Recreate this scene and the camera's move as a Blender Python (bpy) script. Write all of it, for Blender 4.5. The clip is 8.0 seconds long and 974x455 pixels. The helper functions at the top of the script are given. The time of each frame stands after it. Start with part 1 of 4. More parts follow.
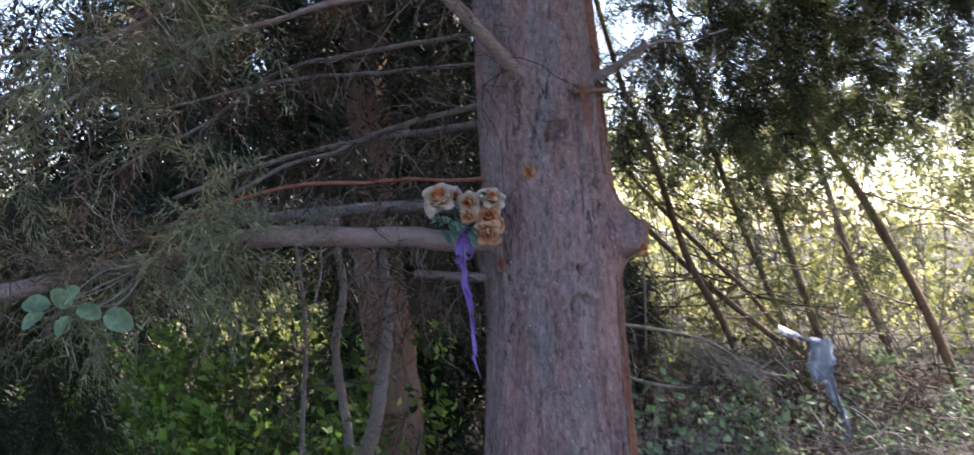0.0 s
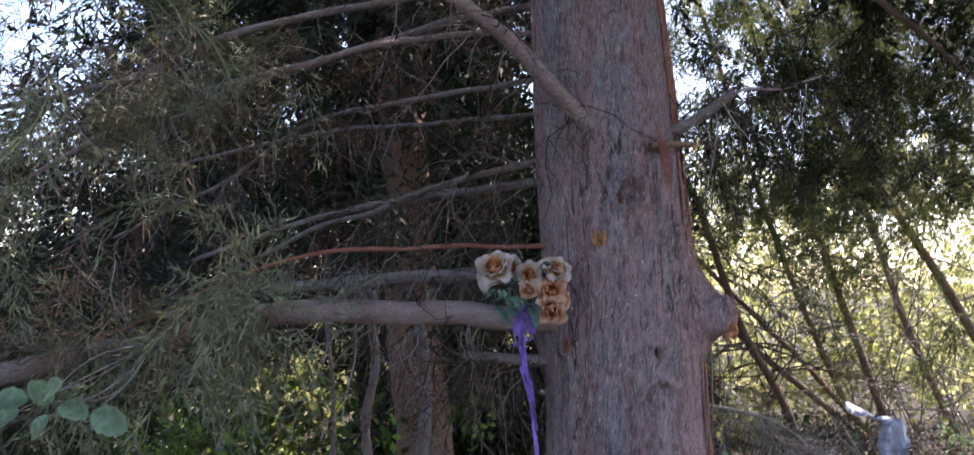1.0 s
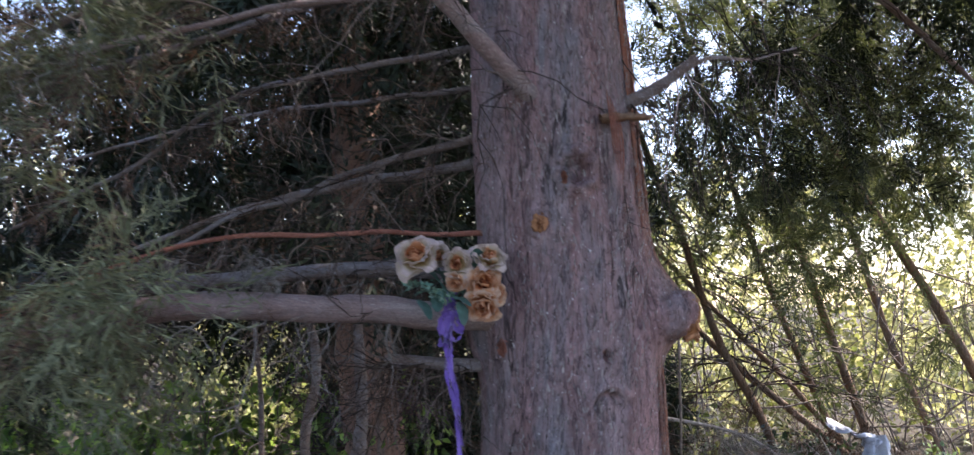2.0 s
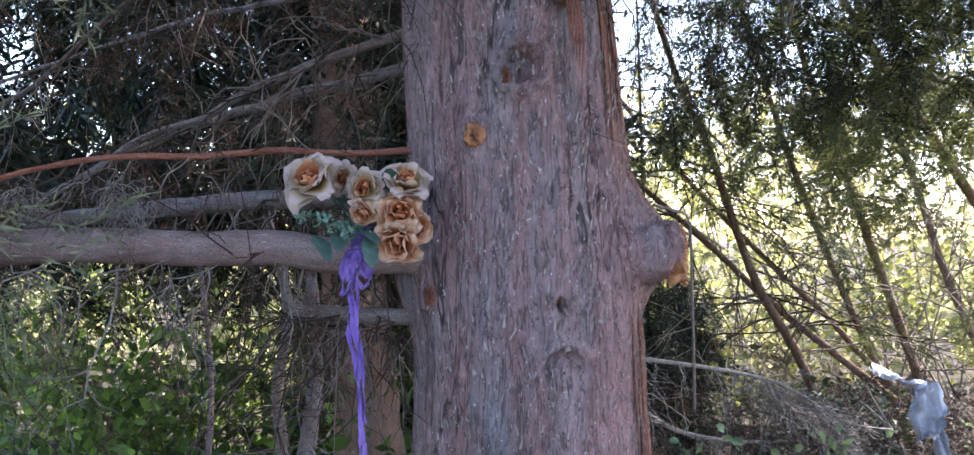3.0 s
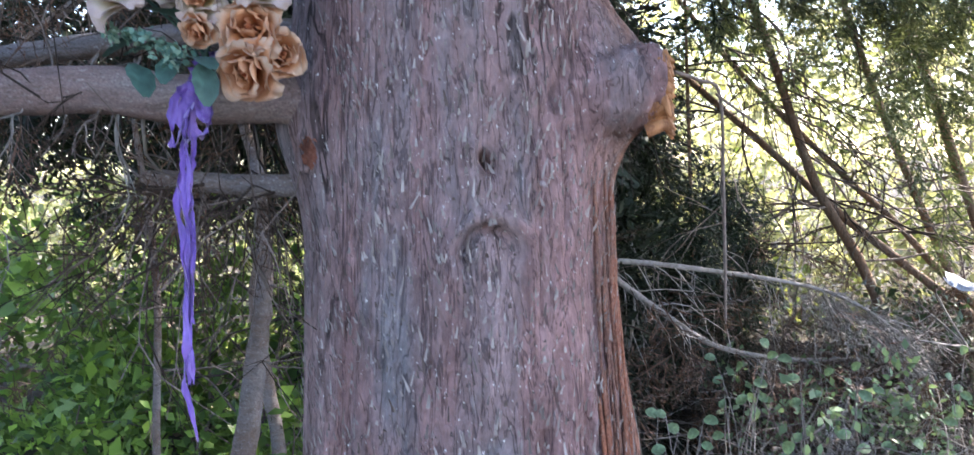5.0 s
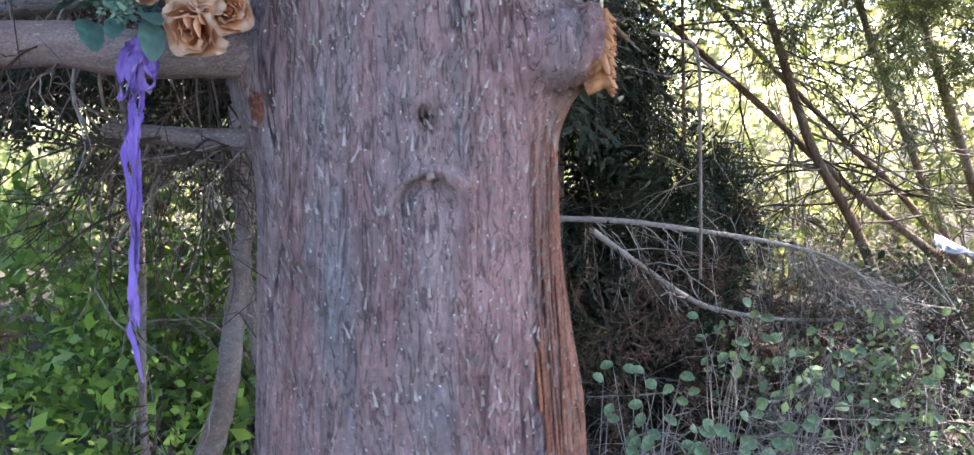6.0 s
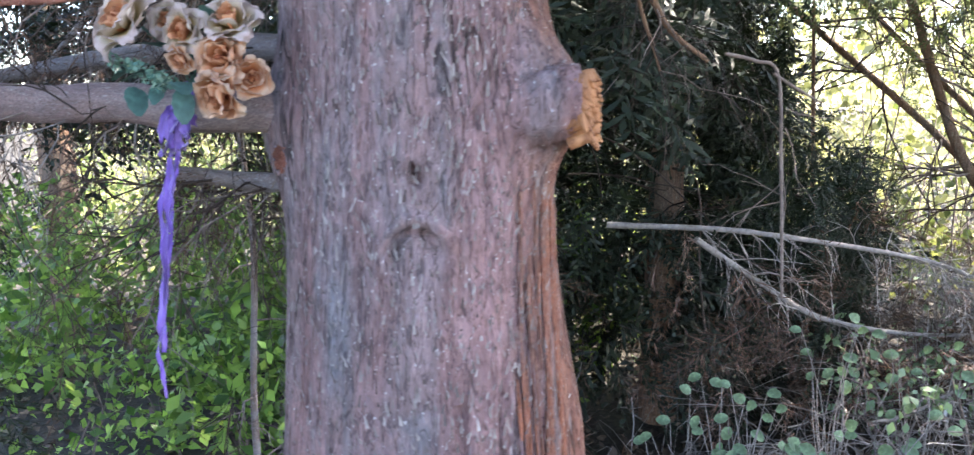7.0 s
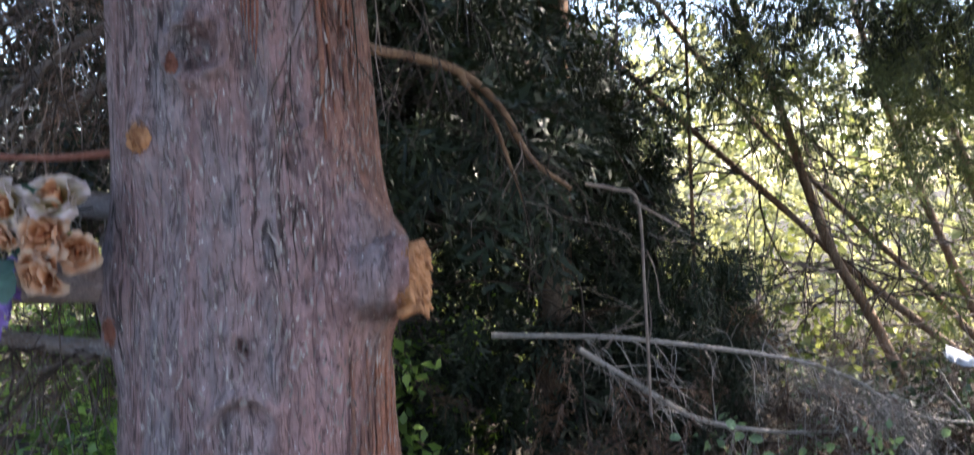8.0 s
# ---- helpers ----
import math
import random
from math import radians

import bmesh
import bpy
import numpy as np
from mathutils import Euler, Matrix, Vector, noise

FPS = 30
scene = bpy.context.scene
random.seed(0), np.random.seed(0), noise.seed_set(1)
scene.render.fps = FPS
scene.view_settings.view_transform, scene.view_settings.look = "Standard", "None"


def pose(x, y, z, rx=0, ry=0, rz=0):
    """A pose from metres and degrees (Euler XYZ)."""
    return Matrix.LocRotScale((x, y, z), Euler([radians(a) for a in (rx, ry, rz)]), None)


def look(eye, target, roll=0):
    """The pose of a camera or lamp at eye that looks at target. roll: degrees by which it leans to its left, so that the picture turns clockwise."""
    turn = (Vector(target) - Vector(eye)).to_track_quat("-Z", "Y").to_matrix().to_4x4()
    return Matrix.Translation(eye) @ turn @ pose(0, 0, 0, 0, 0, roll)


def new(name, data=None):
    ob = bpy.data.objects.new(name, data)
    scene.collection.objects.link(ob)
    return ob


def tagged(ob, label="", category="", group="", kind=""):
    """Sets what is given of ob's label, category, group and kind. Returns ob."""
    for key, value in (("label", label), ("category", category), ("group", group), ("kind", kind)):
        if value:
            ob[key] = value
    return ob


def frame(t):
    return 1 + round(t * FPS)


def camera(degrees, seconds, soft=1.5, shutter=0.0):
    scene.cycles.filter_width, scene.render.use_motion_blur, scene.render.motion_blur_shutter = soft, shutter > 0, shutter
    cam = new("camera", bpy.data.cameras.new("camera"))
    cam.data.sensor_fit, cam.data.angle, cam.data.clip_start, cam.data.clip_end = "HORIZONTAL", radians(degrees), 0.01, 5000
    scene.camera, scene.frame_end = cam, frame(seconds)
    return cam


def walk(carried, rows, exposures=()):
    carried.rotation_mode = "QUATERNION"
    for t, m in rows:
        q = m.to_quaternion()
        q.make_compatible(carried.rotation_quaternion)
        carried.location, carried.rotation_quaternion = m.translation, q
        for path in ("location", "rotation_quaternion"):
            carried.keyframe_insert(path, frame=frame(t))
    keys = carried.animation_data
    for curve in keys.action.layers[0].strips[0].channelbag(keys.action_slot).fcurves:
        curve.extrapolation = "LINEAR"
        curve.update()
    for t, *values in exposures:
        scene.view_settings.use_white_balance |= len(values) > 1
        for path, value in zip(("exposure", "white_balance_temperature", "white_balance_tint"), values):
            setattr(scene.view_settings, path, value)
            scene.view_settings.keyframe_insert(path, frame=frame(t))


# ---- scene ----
# ---- camera ----
cam = camera(55.7, 8.0, soft=1.35, shutter=0.4)
PATH = [
    (0, (0.123, -0.03, 1.484), (0.031, 1.968, 1.492), -0.8),
    (0.5, (0.063, 0.205, 1.482), (-0.103, 2.197, 1.554), -0.9),
    (1, (0.021, 0.323, 1.53), (-0.126, 2.314, 1.661), -0.2),
    (1.2, (0.017, 0.344, 1.54), (-0.112, 2.333, 1.699), 0.3),
    (2.3, (0.213, 0.798, 1.466), (0.101, 2.788, 1.634), 0.0),
    (2.5, (0.272, 0.911, 1.472), (0.133, 2.904, 1.56), -0.1),
    (3, (0.302, 1.063, 1.476), (0.079, 3.05, 1.51), -0.5),
    (3.5, (0.329, 1.246, 1.472), (0.019, 3.222, 1.484), -0.1),
    (4, (0.372, 1.44, 1.456), (-0.075, 3.389, 1.47), -1.2),
    (4.5, (0.425, 1.491, 1.409), (-0.029, 3.437, 1.346), -1.1),
    (5, (0.442, 1.507, 1.373), (0.076, 3.468, 1.239), -1.1),
    (5.2, (0.435, 1.505, 1.36), (0.08, 3.468, 1.21), -1.2),
    (6.3, (0.593, 1.478, 1.373), (0.148, 3.413, 1.128), 0.6),
    (6.5, (0.639, 1.47, 1.382), (0.085, 3.375, 1.132), 0.2),
    (7, (0.772, 1.46, 1.452), (0.033, 3.302, 1.203), -0.7),
    (7.5, (0.873, 1.499, 1.456), (0.276, 3.398, 1.255), -1.1),
    (8, (0.881, 1.484, 1.568), (0.316, 3.4, 1.489), -1.3),
]
walk(cam, [(t, look(eye, target, roll)) for t, eye, target, roll in PATH],
     exposures=[(0, 2.05, 6550, 21), (0.5, 1.99, 6600, 25), (1, 2.04, 6600, 25), (2.5, 2.1, 6550, 21), (3.0, 2.66, 6450, 21), (3.5, 2.68, 6450, 19), (4.0, 3.08, 6420, 18), (4.5, 2.98, 6400, 18), (6.5, 3.04, 6400, 18), (7.05, 3.32, 6450, 18), (7.5, 2.6, 6500, 17), (8, 2.43, 6500, 17)])

# ---- daylight: open sky, sun behind the wood ----
SUN = Vector((0.55, 0.42, 0.72)).normalized()
world = bpy.data.worlds.new("sky")
scene.world = world
world.use_nodes = True
sky = world.node_tree.nodes.new("ShaderNodeTexSky")
sky.sky_type, sky.sun_disc = "NISHITA", False
sky.sun_elevation = math.asin(SUN.z)
sky.sun_rotation = math.atan2(SUN.x, SUN.y)
world.node_tree.nodes["Background"].inputs["Strength"].default_value = 0.14
world.node_tree.links.new(sky.outputs[0], world.node_tree.nodes["Background"].inputs["Color"])
sun = new("sun", bpy.data.lights.new("sun", "SUN"))
sun.data.energy, sun.data.angle, sun.data.color = 5.0, radians(0.5), (1.0, 0.93, 0.8)
sun.matrix_world = look(SUN * 30, (0, 0, 0))

# ---- helpers of this scene ----
rng = np.random.default_rng(7)


class Heap:
    """Quads gathered for one mesh."""

    def __init__(self):
        self.v, self.f, self.n = [], [], 0

    def add(self, v, f):
        self.v.append(np.asarray(v, float).reshape(-1, 3))
        self.f.append(np.asarray(f, int).reshape(-1, 4) + self.n)
        self.n += len(self.v[-1])

    def mesh(self, name, smooth=True):
        v, f = np.concatenate(self.v), np.concatenate(self.f)
        me = bpy.data.meshes.new(name)
        me.vertices.add(len(v))
        me.vertices.foreach_set("co", v.ravel())
        me.loops.add(f.size)
        me.loops.foreach_set("vertex_index", f.ravel())
        me.polygons.add(len(f))
        me.polygons.foreach_set("loop_start", np.arange(0, f.size, 4))
        me.polygons.foreach_set("use_smooth", np.full(len(f), smooth))
        me.update(calc_edges=True)
        me.validate()
        return me


def part(name, data, material, parent=None, label="", kind="", smooth=True):
    """One mesh object, from a Heap, a bmesh or a mesh, under parent."""
    if isinstance(data, Heap):
        data = data.mesh(name, smooth)
    elif isinstance(data, bmesh.types.BMesh):
        me = bpy.data.meshes.new(name)
        data.to_mesh(me)
        data.free()
        for p in me.polygons:
            p.use_smooth = smooth
        data = me
    if not data.materials:
        data.materials.append(material)
    ob = new(name, data)
    if parent is not None:
        ob.parent = parent
        ob.matrix_parent_inverse = parent.matrix_basis.inverted()
    return tagged(ob, label, kind=kind)


def thing(name, place, label, category, group=""):
    ob = new(name)
    ob.empty_display_size = 0.1
    ob.matrix_basis = Matrix.Translation(place)
    return tagged(ob, label, category, group)


def glide(points, n):
    """n points on a smooth line through the given ones."""
    p = np.asarray(points, float)
    p = np.vstack([2 * p[0] - p[1], p, 2 * p[-1] - p[-2]])
    u = np.linspace(0, len(p) - 3 - 1e-6, n)
    i = u.astype(int)
    w = (u - i)[:, None]
    a, b, c, d = p[i], p[i + 1], p[i + 2], p[i + 3]
    return 0.5 * (2 * b + (c - a) * w + (2 * a - 5 * b + 4 * c - d) * w**2 + (3 * b - a - 3 * c + d) * w**3)


def tube(heap, pts, radii, sides=5, rough=0.0):
    pts = np.asarray(pts, float)
    n = len(pts)
    r = np.broadcast_to(np.asarray(radii, float), (n,))
    t = np.gradient(pts, axis=0)
    t /= np.linalg.norm(t, axis=1)[:, None] + 1e-9
    main = pts[-1] - pts[0]
    ref = np.eye(3)[np.argmin(np.abs(main))]
    s = np.cross(t, ref)
    s /= np.linalg.norm(s, axis=1)[:, None] + 1e-9
    q = np.cross(s, t)
    a = np.linspace(0, 2 * np.pi, sides, endpoint=False)
    k = r[:, None] * (1 + rough * rng.normal(size=(n, sides)))
    v = pts[:, None] + k[..., None] * (s[:, None] * np.cos(a)[None, :, None] + q[:, None] * np.sin(a)[None, :, None])
    i, j = np.meshgrid(np.arange(n - 1), np.arange(sides), indexing="ij")
    j2 = (j + 1) % sides
    f = np.stack([i * sides + j, i * sides + j2, (i + 1) * sides + j2, (i + 1) * sides + j], -1)
    heap.add(v, f)


def twig(heap, start, way, length, radius, droop=0.3, bend=0.25, forks=2, sides=3, n=6):
    """A bent, tapering twig with side twigs."""
    start, way = np.asarray(start, float), np.asarray(way, float)
    way = way / (np.linalg.norm(way) + 1e-9)
    pts = [start]
    for _ in range(n - 1):
        way = way + rng.normal(size=3) * bend + np.array([0, 0, -droop * 0.3])
        way /= np.linalg.norm(way)
        pts.append(pts[-1] + way * length / (n - 1))
    pts = np.array(pts)
    tube(heap, pts, np.linspace(radius, radius * 0.35, n), sides)
    for _ in range(forks):
        k = rng.integers(1, n - 1)
        d = pts[k + 1] - pts[k] if k + 1 < n else way
        d = d / np.linalg.norm(d) + rng.normal(size=3) * 0.7
        twig(heap, pts[k], d, length * rng.uniform(0.3, 0.6), radius * 0.6, droop, bend, 0, sides, max(4, n - 2))


def twig_part(name, material_, parent, *args):
    """One twig as a part of its own."""
    h = Heap()
    twig(h, *args)
    part(name, h, material_, parent)


def frames_of(ways, lift=0.35):
    """Turns whose first axis is each way, with a chance roll."""
    x = ways / (np.linalg.norm(ways, axis=1)[:, None] + 1e-9)
    up = np.array([0, 0, 1.0]) + rng.normal(size=x.shape) * lift
    y = np.cross(up, x)
    y /= np.linalg.norm(y, axis=1)[:, None] + 1e-9
    return np.stack([x, y, np.cross(x, y)], -1)


def stamp(heap, shape, places, ways, sizes, lift=0.35):
    """Copies of a small shape laid into one mesh."""
    v, f = shape
    m = frames_of(np.asarray(ways, float), lift) * np.asarray(sizes)[:, None, None]
    w = np.einsum("nij,vj->nvi", m, v) + np.asarray(places)[:, None]
    g = f[None] + (np.arange(len(w)) * len(v))[:, None, None]
    heap.add(w, g)


def blade(a, b, wide, tilt):
    """A slim diamond from a to b."""
    a, b = np.asarray(a, float), np.asarray(b, float)
    d = b - a
    side = np.cross(d, (0, np.sin(tilt), np.cos(tilt)))
    side = side / (np.linalg.norm(side) + 1e-9) * wide / 2
    m = a + d * 0.45
    return [a, m + side, b, m - side]


def spray(steps=13, wide=0.019, curl=0.25, fans=7, reach=0.36):
    """A flat fan of scale-leaved shoots, one unit long along x."""
    v = []
    for i in range(steps):
        s = (i + 0.6) / steps
        root = np.array([s, 0.03 * np.sin(5 * s), -curl * s * s])
        for sgn in (-1, 1):
            long = (reach * (1 - s) ** 0.7 + 0.1) * rng.uniform(0.5, 1.2)
            ang = radians(rng.uniform(30, 58))
            d = np.array([np.cos(ang), sgn * np.sin(ang), rng.normal() * 0.25 - 0.15])
            tip = root + d * long
            v += blade(root, tip, wide * 0.8, rng.normal() * 0.6)
            for k in range(fans):
                u = (k + 0.5) / fans
                b0 = root + d * long * u
                e = d * 0.7 + np.array([0.25, (-1) ** k * 0.8, 0]) + rng.normal(size=3) * 0.4
                v += blade(b0, b0 + e / np.linalg.norm(e) * long * 0.5 * (1.15 - u), wide, rng.normal() * 0.7)
    v += blade((0, 0, 0), (0.5, 0.01, -curl * 0.25), 0.018, 0.2) + blade((0.45, 0.01, -curl * 0.2), (1, 0, -curl), 0.014, 0.2)
    v = np.array(v)
    return v, np.arange(len(v)).reshape(-1, 4)


def strand(arms=12, wide=0.018):
    """A loose drooping shoot with long thread-like side shoots, one unit long along x."""
    v = []
    line = glide([(0, 0, 0), (0.35, rng.normal() * 0.05, 0.02), (0.7, rng.normal() * 0.08, -0.12), (1, rng.normal() * 0.1, -0.34)], 9)
    for a, b in zip(line[:-1], line[1:]):
        v += blade(a - (b - a) * 0.25, b + (b - a) * 0.25, wide * 0.9, 0.3)
    for k in range(arms):
        root = line[k * 8 // arms]
        ang = radians(rng.uniform(22, 55)) * (-1) ** k
        d = np.array([np.cos(ang), np.sin(ang), rng.normal() * 0.3])
        long = rng.uniform(0.14, 0.36) * (1 - 0.4 * k / arms)
        mid, tip = root + d * long * 0.55, root + d * long + np.array([0.06, 0, -0.3 * long])
        v += blade(root, mid + (mid - root) * 0.2, wide, rng.normal() * 0.6) + blade(mid - (tip - mid) * 0.2, tip, wide, rng.normal() * 0.6)
        for q in range(5):
            p = root + (mid - root) * (0.3 + 0.33 * q) if q < 2 else mid + (tip - mid) * (q - 2) / 3
            e = d + np.array([0.1, (-1) ** q * 0.75, -0.1]) + rng.normal(size=3) * 0.35
            v += blade(p, p + e / np.linalg.norm(e) * rng.uniform(0.05, 0.12), wide * 0.85, rng.normal() * 0.7)
    v = np.array(v)
    return v, np.arange(len(v)).reshape(-1, 4)


def leaf_shape():
    """A folded oval leaf, one unit long along x: two halves."""
    v = np.array([(0, 0, 0), (0.5, 0, -0.04), (1, 0, -0.14), (0.62, 0.34, 0.08), (0.22, 0.3, 0.07), (0.62, -0.34, 0.08), (0.22, -0.3, 0.07)], float)
    return v, np.array([(0, 1, 3, 4), (1, 2, 3, 3), (0, 6, 5, 1), (1, 5, 2, 2)])[[0, 2]]


def leaf_clump(count, spread, size):
    """A loose bunch of broad leaves in a unit ball."""
    base = np.array([(0, 0, 0), (0.45, 0.3, 0.06), (1, 0, -0.12), (0.45, -0.3, 0.06)])
    d = rng.normal(size=(count, 3))
    d /= np.linalg.norm(d, axis=1)[:, None]
    p = d * rng.uniform(0.1, 1, (count, 1)) ** 0.6 * spread
    m = frames_of(d + rng.normal(size=d.shape) * 0.6 + np.array([0, 0, -0.3]), 0.5) * (size * rng.uniform(0.6, 1.25, count))[:, None, None]
    v = (np.einsum("nij,vj->nvi", m, base) + p[:, None]).reshape(-1, 3)
    return v, np.arange(len(v)).reshape(-1, 4)


SPRAYS = [spray() for _ in range(5)]
THIN_SPRAYS = [spray(10, 0.011, 0.45, 5) for _ in range(4)]
STRANDS = [strand() for _ in range(7)]
COARSE = [spray(8, 0.05, 0.3, 3) for _ in range(4)]
CLUMPS = [leaf_clump(26, 1.0, 0.34) for _ in range(5)]
BROAD_CLUMPS = [leaf_clump(13, 1.0, 0.5) for _ in range(5)]
FINE_CLUMPS = [leaf_clump(64, 1.0, 0.17) for _ in range(5)]


def patchy(p, scale, level, seed=0.0):
    """Which of the points fall in the dense parts of a cloud."""
    return np.array([noise.noise((x * scale + seed, y * scale, z * scale)) > level for x, y, z in p], bool)


def ball(n, centre, size):
    d = rng.normal(size=(n, 3))
    d /= np.linalg.norm(d, axis=1)[:, None]
    return np.asarray(centre) + d * rng.uniform(0, 1, (n, 1)) ** 0.4 * np.asarray(size)


def box(n, low, high):
    return rng.uniform(low, high, (n, 3))


def crown(heap, shapes, places, ways, size, lift=0.35):
    pick = rng.integers(0, len(shapes), len(places))
    sizes = size * rng.uniform(0.65, 1.25, len(places))
    for k, shape in enumerate(shapes):
        m = pick == k
        if m.any():
            stamp(heap, shape, places[m], ways[m], sizes[m], lift)


# ---- materials ----
def material(name, rough=0.8):
    m = bpy.data.materials.new(name)
    m.use_nodes = True
    t = m.node_tree
    b = t.nodes["Principled BSDF"]
    b.inputs["Roughness"].default_value = rough
    b.inputs["Specular IOR Level"].default_value = 0.3
    return m, t, b


def node(t, kind, **values):
    n = t.nodes.new(kind)
    for key, value in values.items():
        n.inputs[key.replace("_", " ")].default_value = value
    return n


def ramp(t, source, stops):
    r = t.nodes.new("ShaderNodeValToRGB")
    while len(r.color_ramp.elements) < len(stops):
        r.color_ramp.elements.new(0.5)
    for e, (at, c) in zip(r.color_ramp.elements, stops):
        e.position, e.color = at, (*c, 1) if isinstance(c, tuple) else (c, c, c, 1)
    t.links.new(source, r.inputs[0])
    return r.outputs[0]


def blend(t, how, a, b, fac=1.0):
    m = t.nodes.new("ShaderNodeMix")
    m.data_type, m.blend_type = "RGBA", how
    for slot, value in ((0, fac), (6, a), (7, b)):
        if isinstance(value, (int, float)):
            m.inputs[slot].default_value = value
        elif isinstance(value, tuple):
            m.inputs[slot].default_value = (*value, 1)
        else:
            t.links.new(value, m.inputs[slot])
    return m.outputs[2]


def grain(t, scale, stretch=(1, 1, 1), detail=6.0, rough=0.6, warp=0.0):
    co = t.nodes.new("ShaderNodeTexCoord")
    mp = t.nodes.new("ShaderNodeMapping")
    mp.inputs["Scale"].default_value = stretch
    t.links.new(co.outputs["Object"], mp.inputs["Vector"])
    n = node(t, "ShaderNodeTexNoise", Scale=scale, Detail=detail, Roughness=rough, Distortion=warp)
    t.links.new(mp.outputs[0], n.inputs["Vector"])
    return n.outputs["Fac"]


def bumped(t, b, height, strength, distance):
    n = node(t, "ShaderNodeBump", Strength=strength, Distance=distance)
    t.links.new(height, n.inputs["Height"])
    t.links.new(n.outputs[0], b.inputs["Normal"])


def bark(name, grey, red, pale, fine=1.0, along="z", seam=0.4):
    """Fibrous bark: grey strips over red-brown, pale flecks, dark seams."""
    m, t, b = material(name, 0.88)

    def s(k):
        return (k, 1, 1) if along == "x" else (1, 1, k)

    patches = ramp(t, grain(t, 7.0, s(0.25), 7, 0.7, 1.0), [(0.41, 0.0), (0.54, 1.0)])
    strips = ramp(t, grain(t, 46 * fine, s(0.16), 8, 0.74, 0.5), [(0.34, 0.0), (0.66, 1.0)])
    seams = ramp(t, grain(t, 70 * fine, s(0.1), 6, 0.7, 0.8), [(0.35, seam), (0.46, 1.0)])
    flecks = ramp(t, grain(t, 150 * fine, s(0.55), 4, 0.6), [(0.57, 0.0), (0.64, 1.0)])
    speck = ramp(t, grain(t, 240 * fine, s(0.7), 4, 0.7), [(0.3, 0.6), (0.5, 1.0), (0.7, 1.35)])
    base = blend(t, "MIX", grey, red, patches)
    base = blend(t, "MIX", base, blend(t, "MULTIPLY", base, (1.5, 1.42, 1.36)), strips)
    base = blend(t, "MIX", base, pale, blend(t, "MULTIPLY", flecks, strips))
    base = blend(t, "MULTIPLY", blend(t, "MULTIPLY", base, seams), speck)
    t.links.new(base, b.inputs["Base Color"])
    h = blend(t, "ADD", blend(t, "ADD", grain(t, 48 * fine, s(0.16), 9, 0.75), seams, 0.5), speck, 0.25)
    bumped(t, b, h, 1.0, 0.007)
    return m


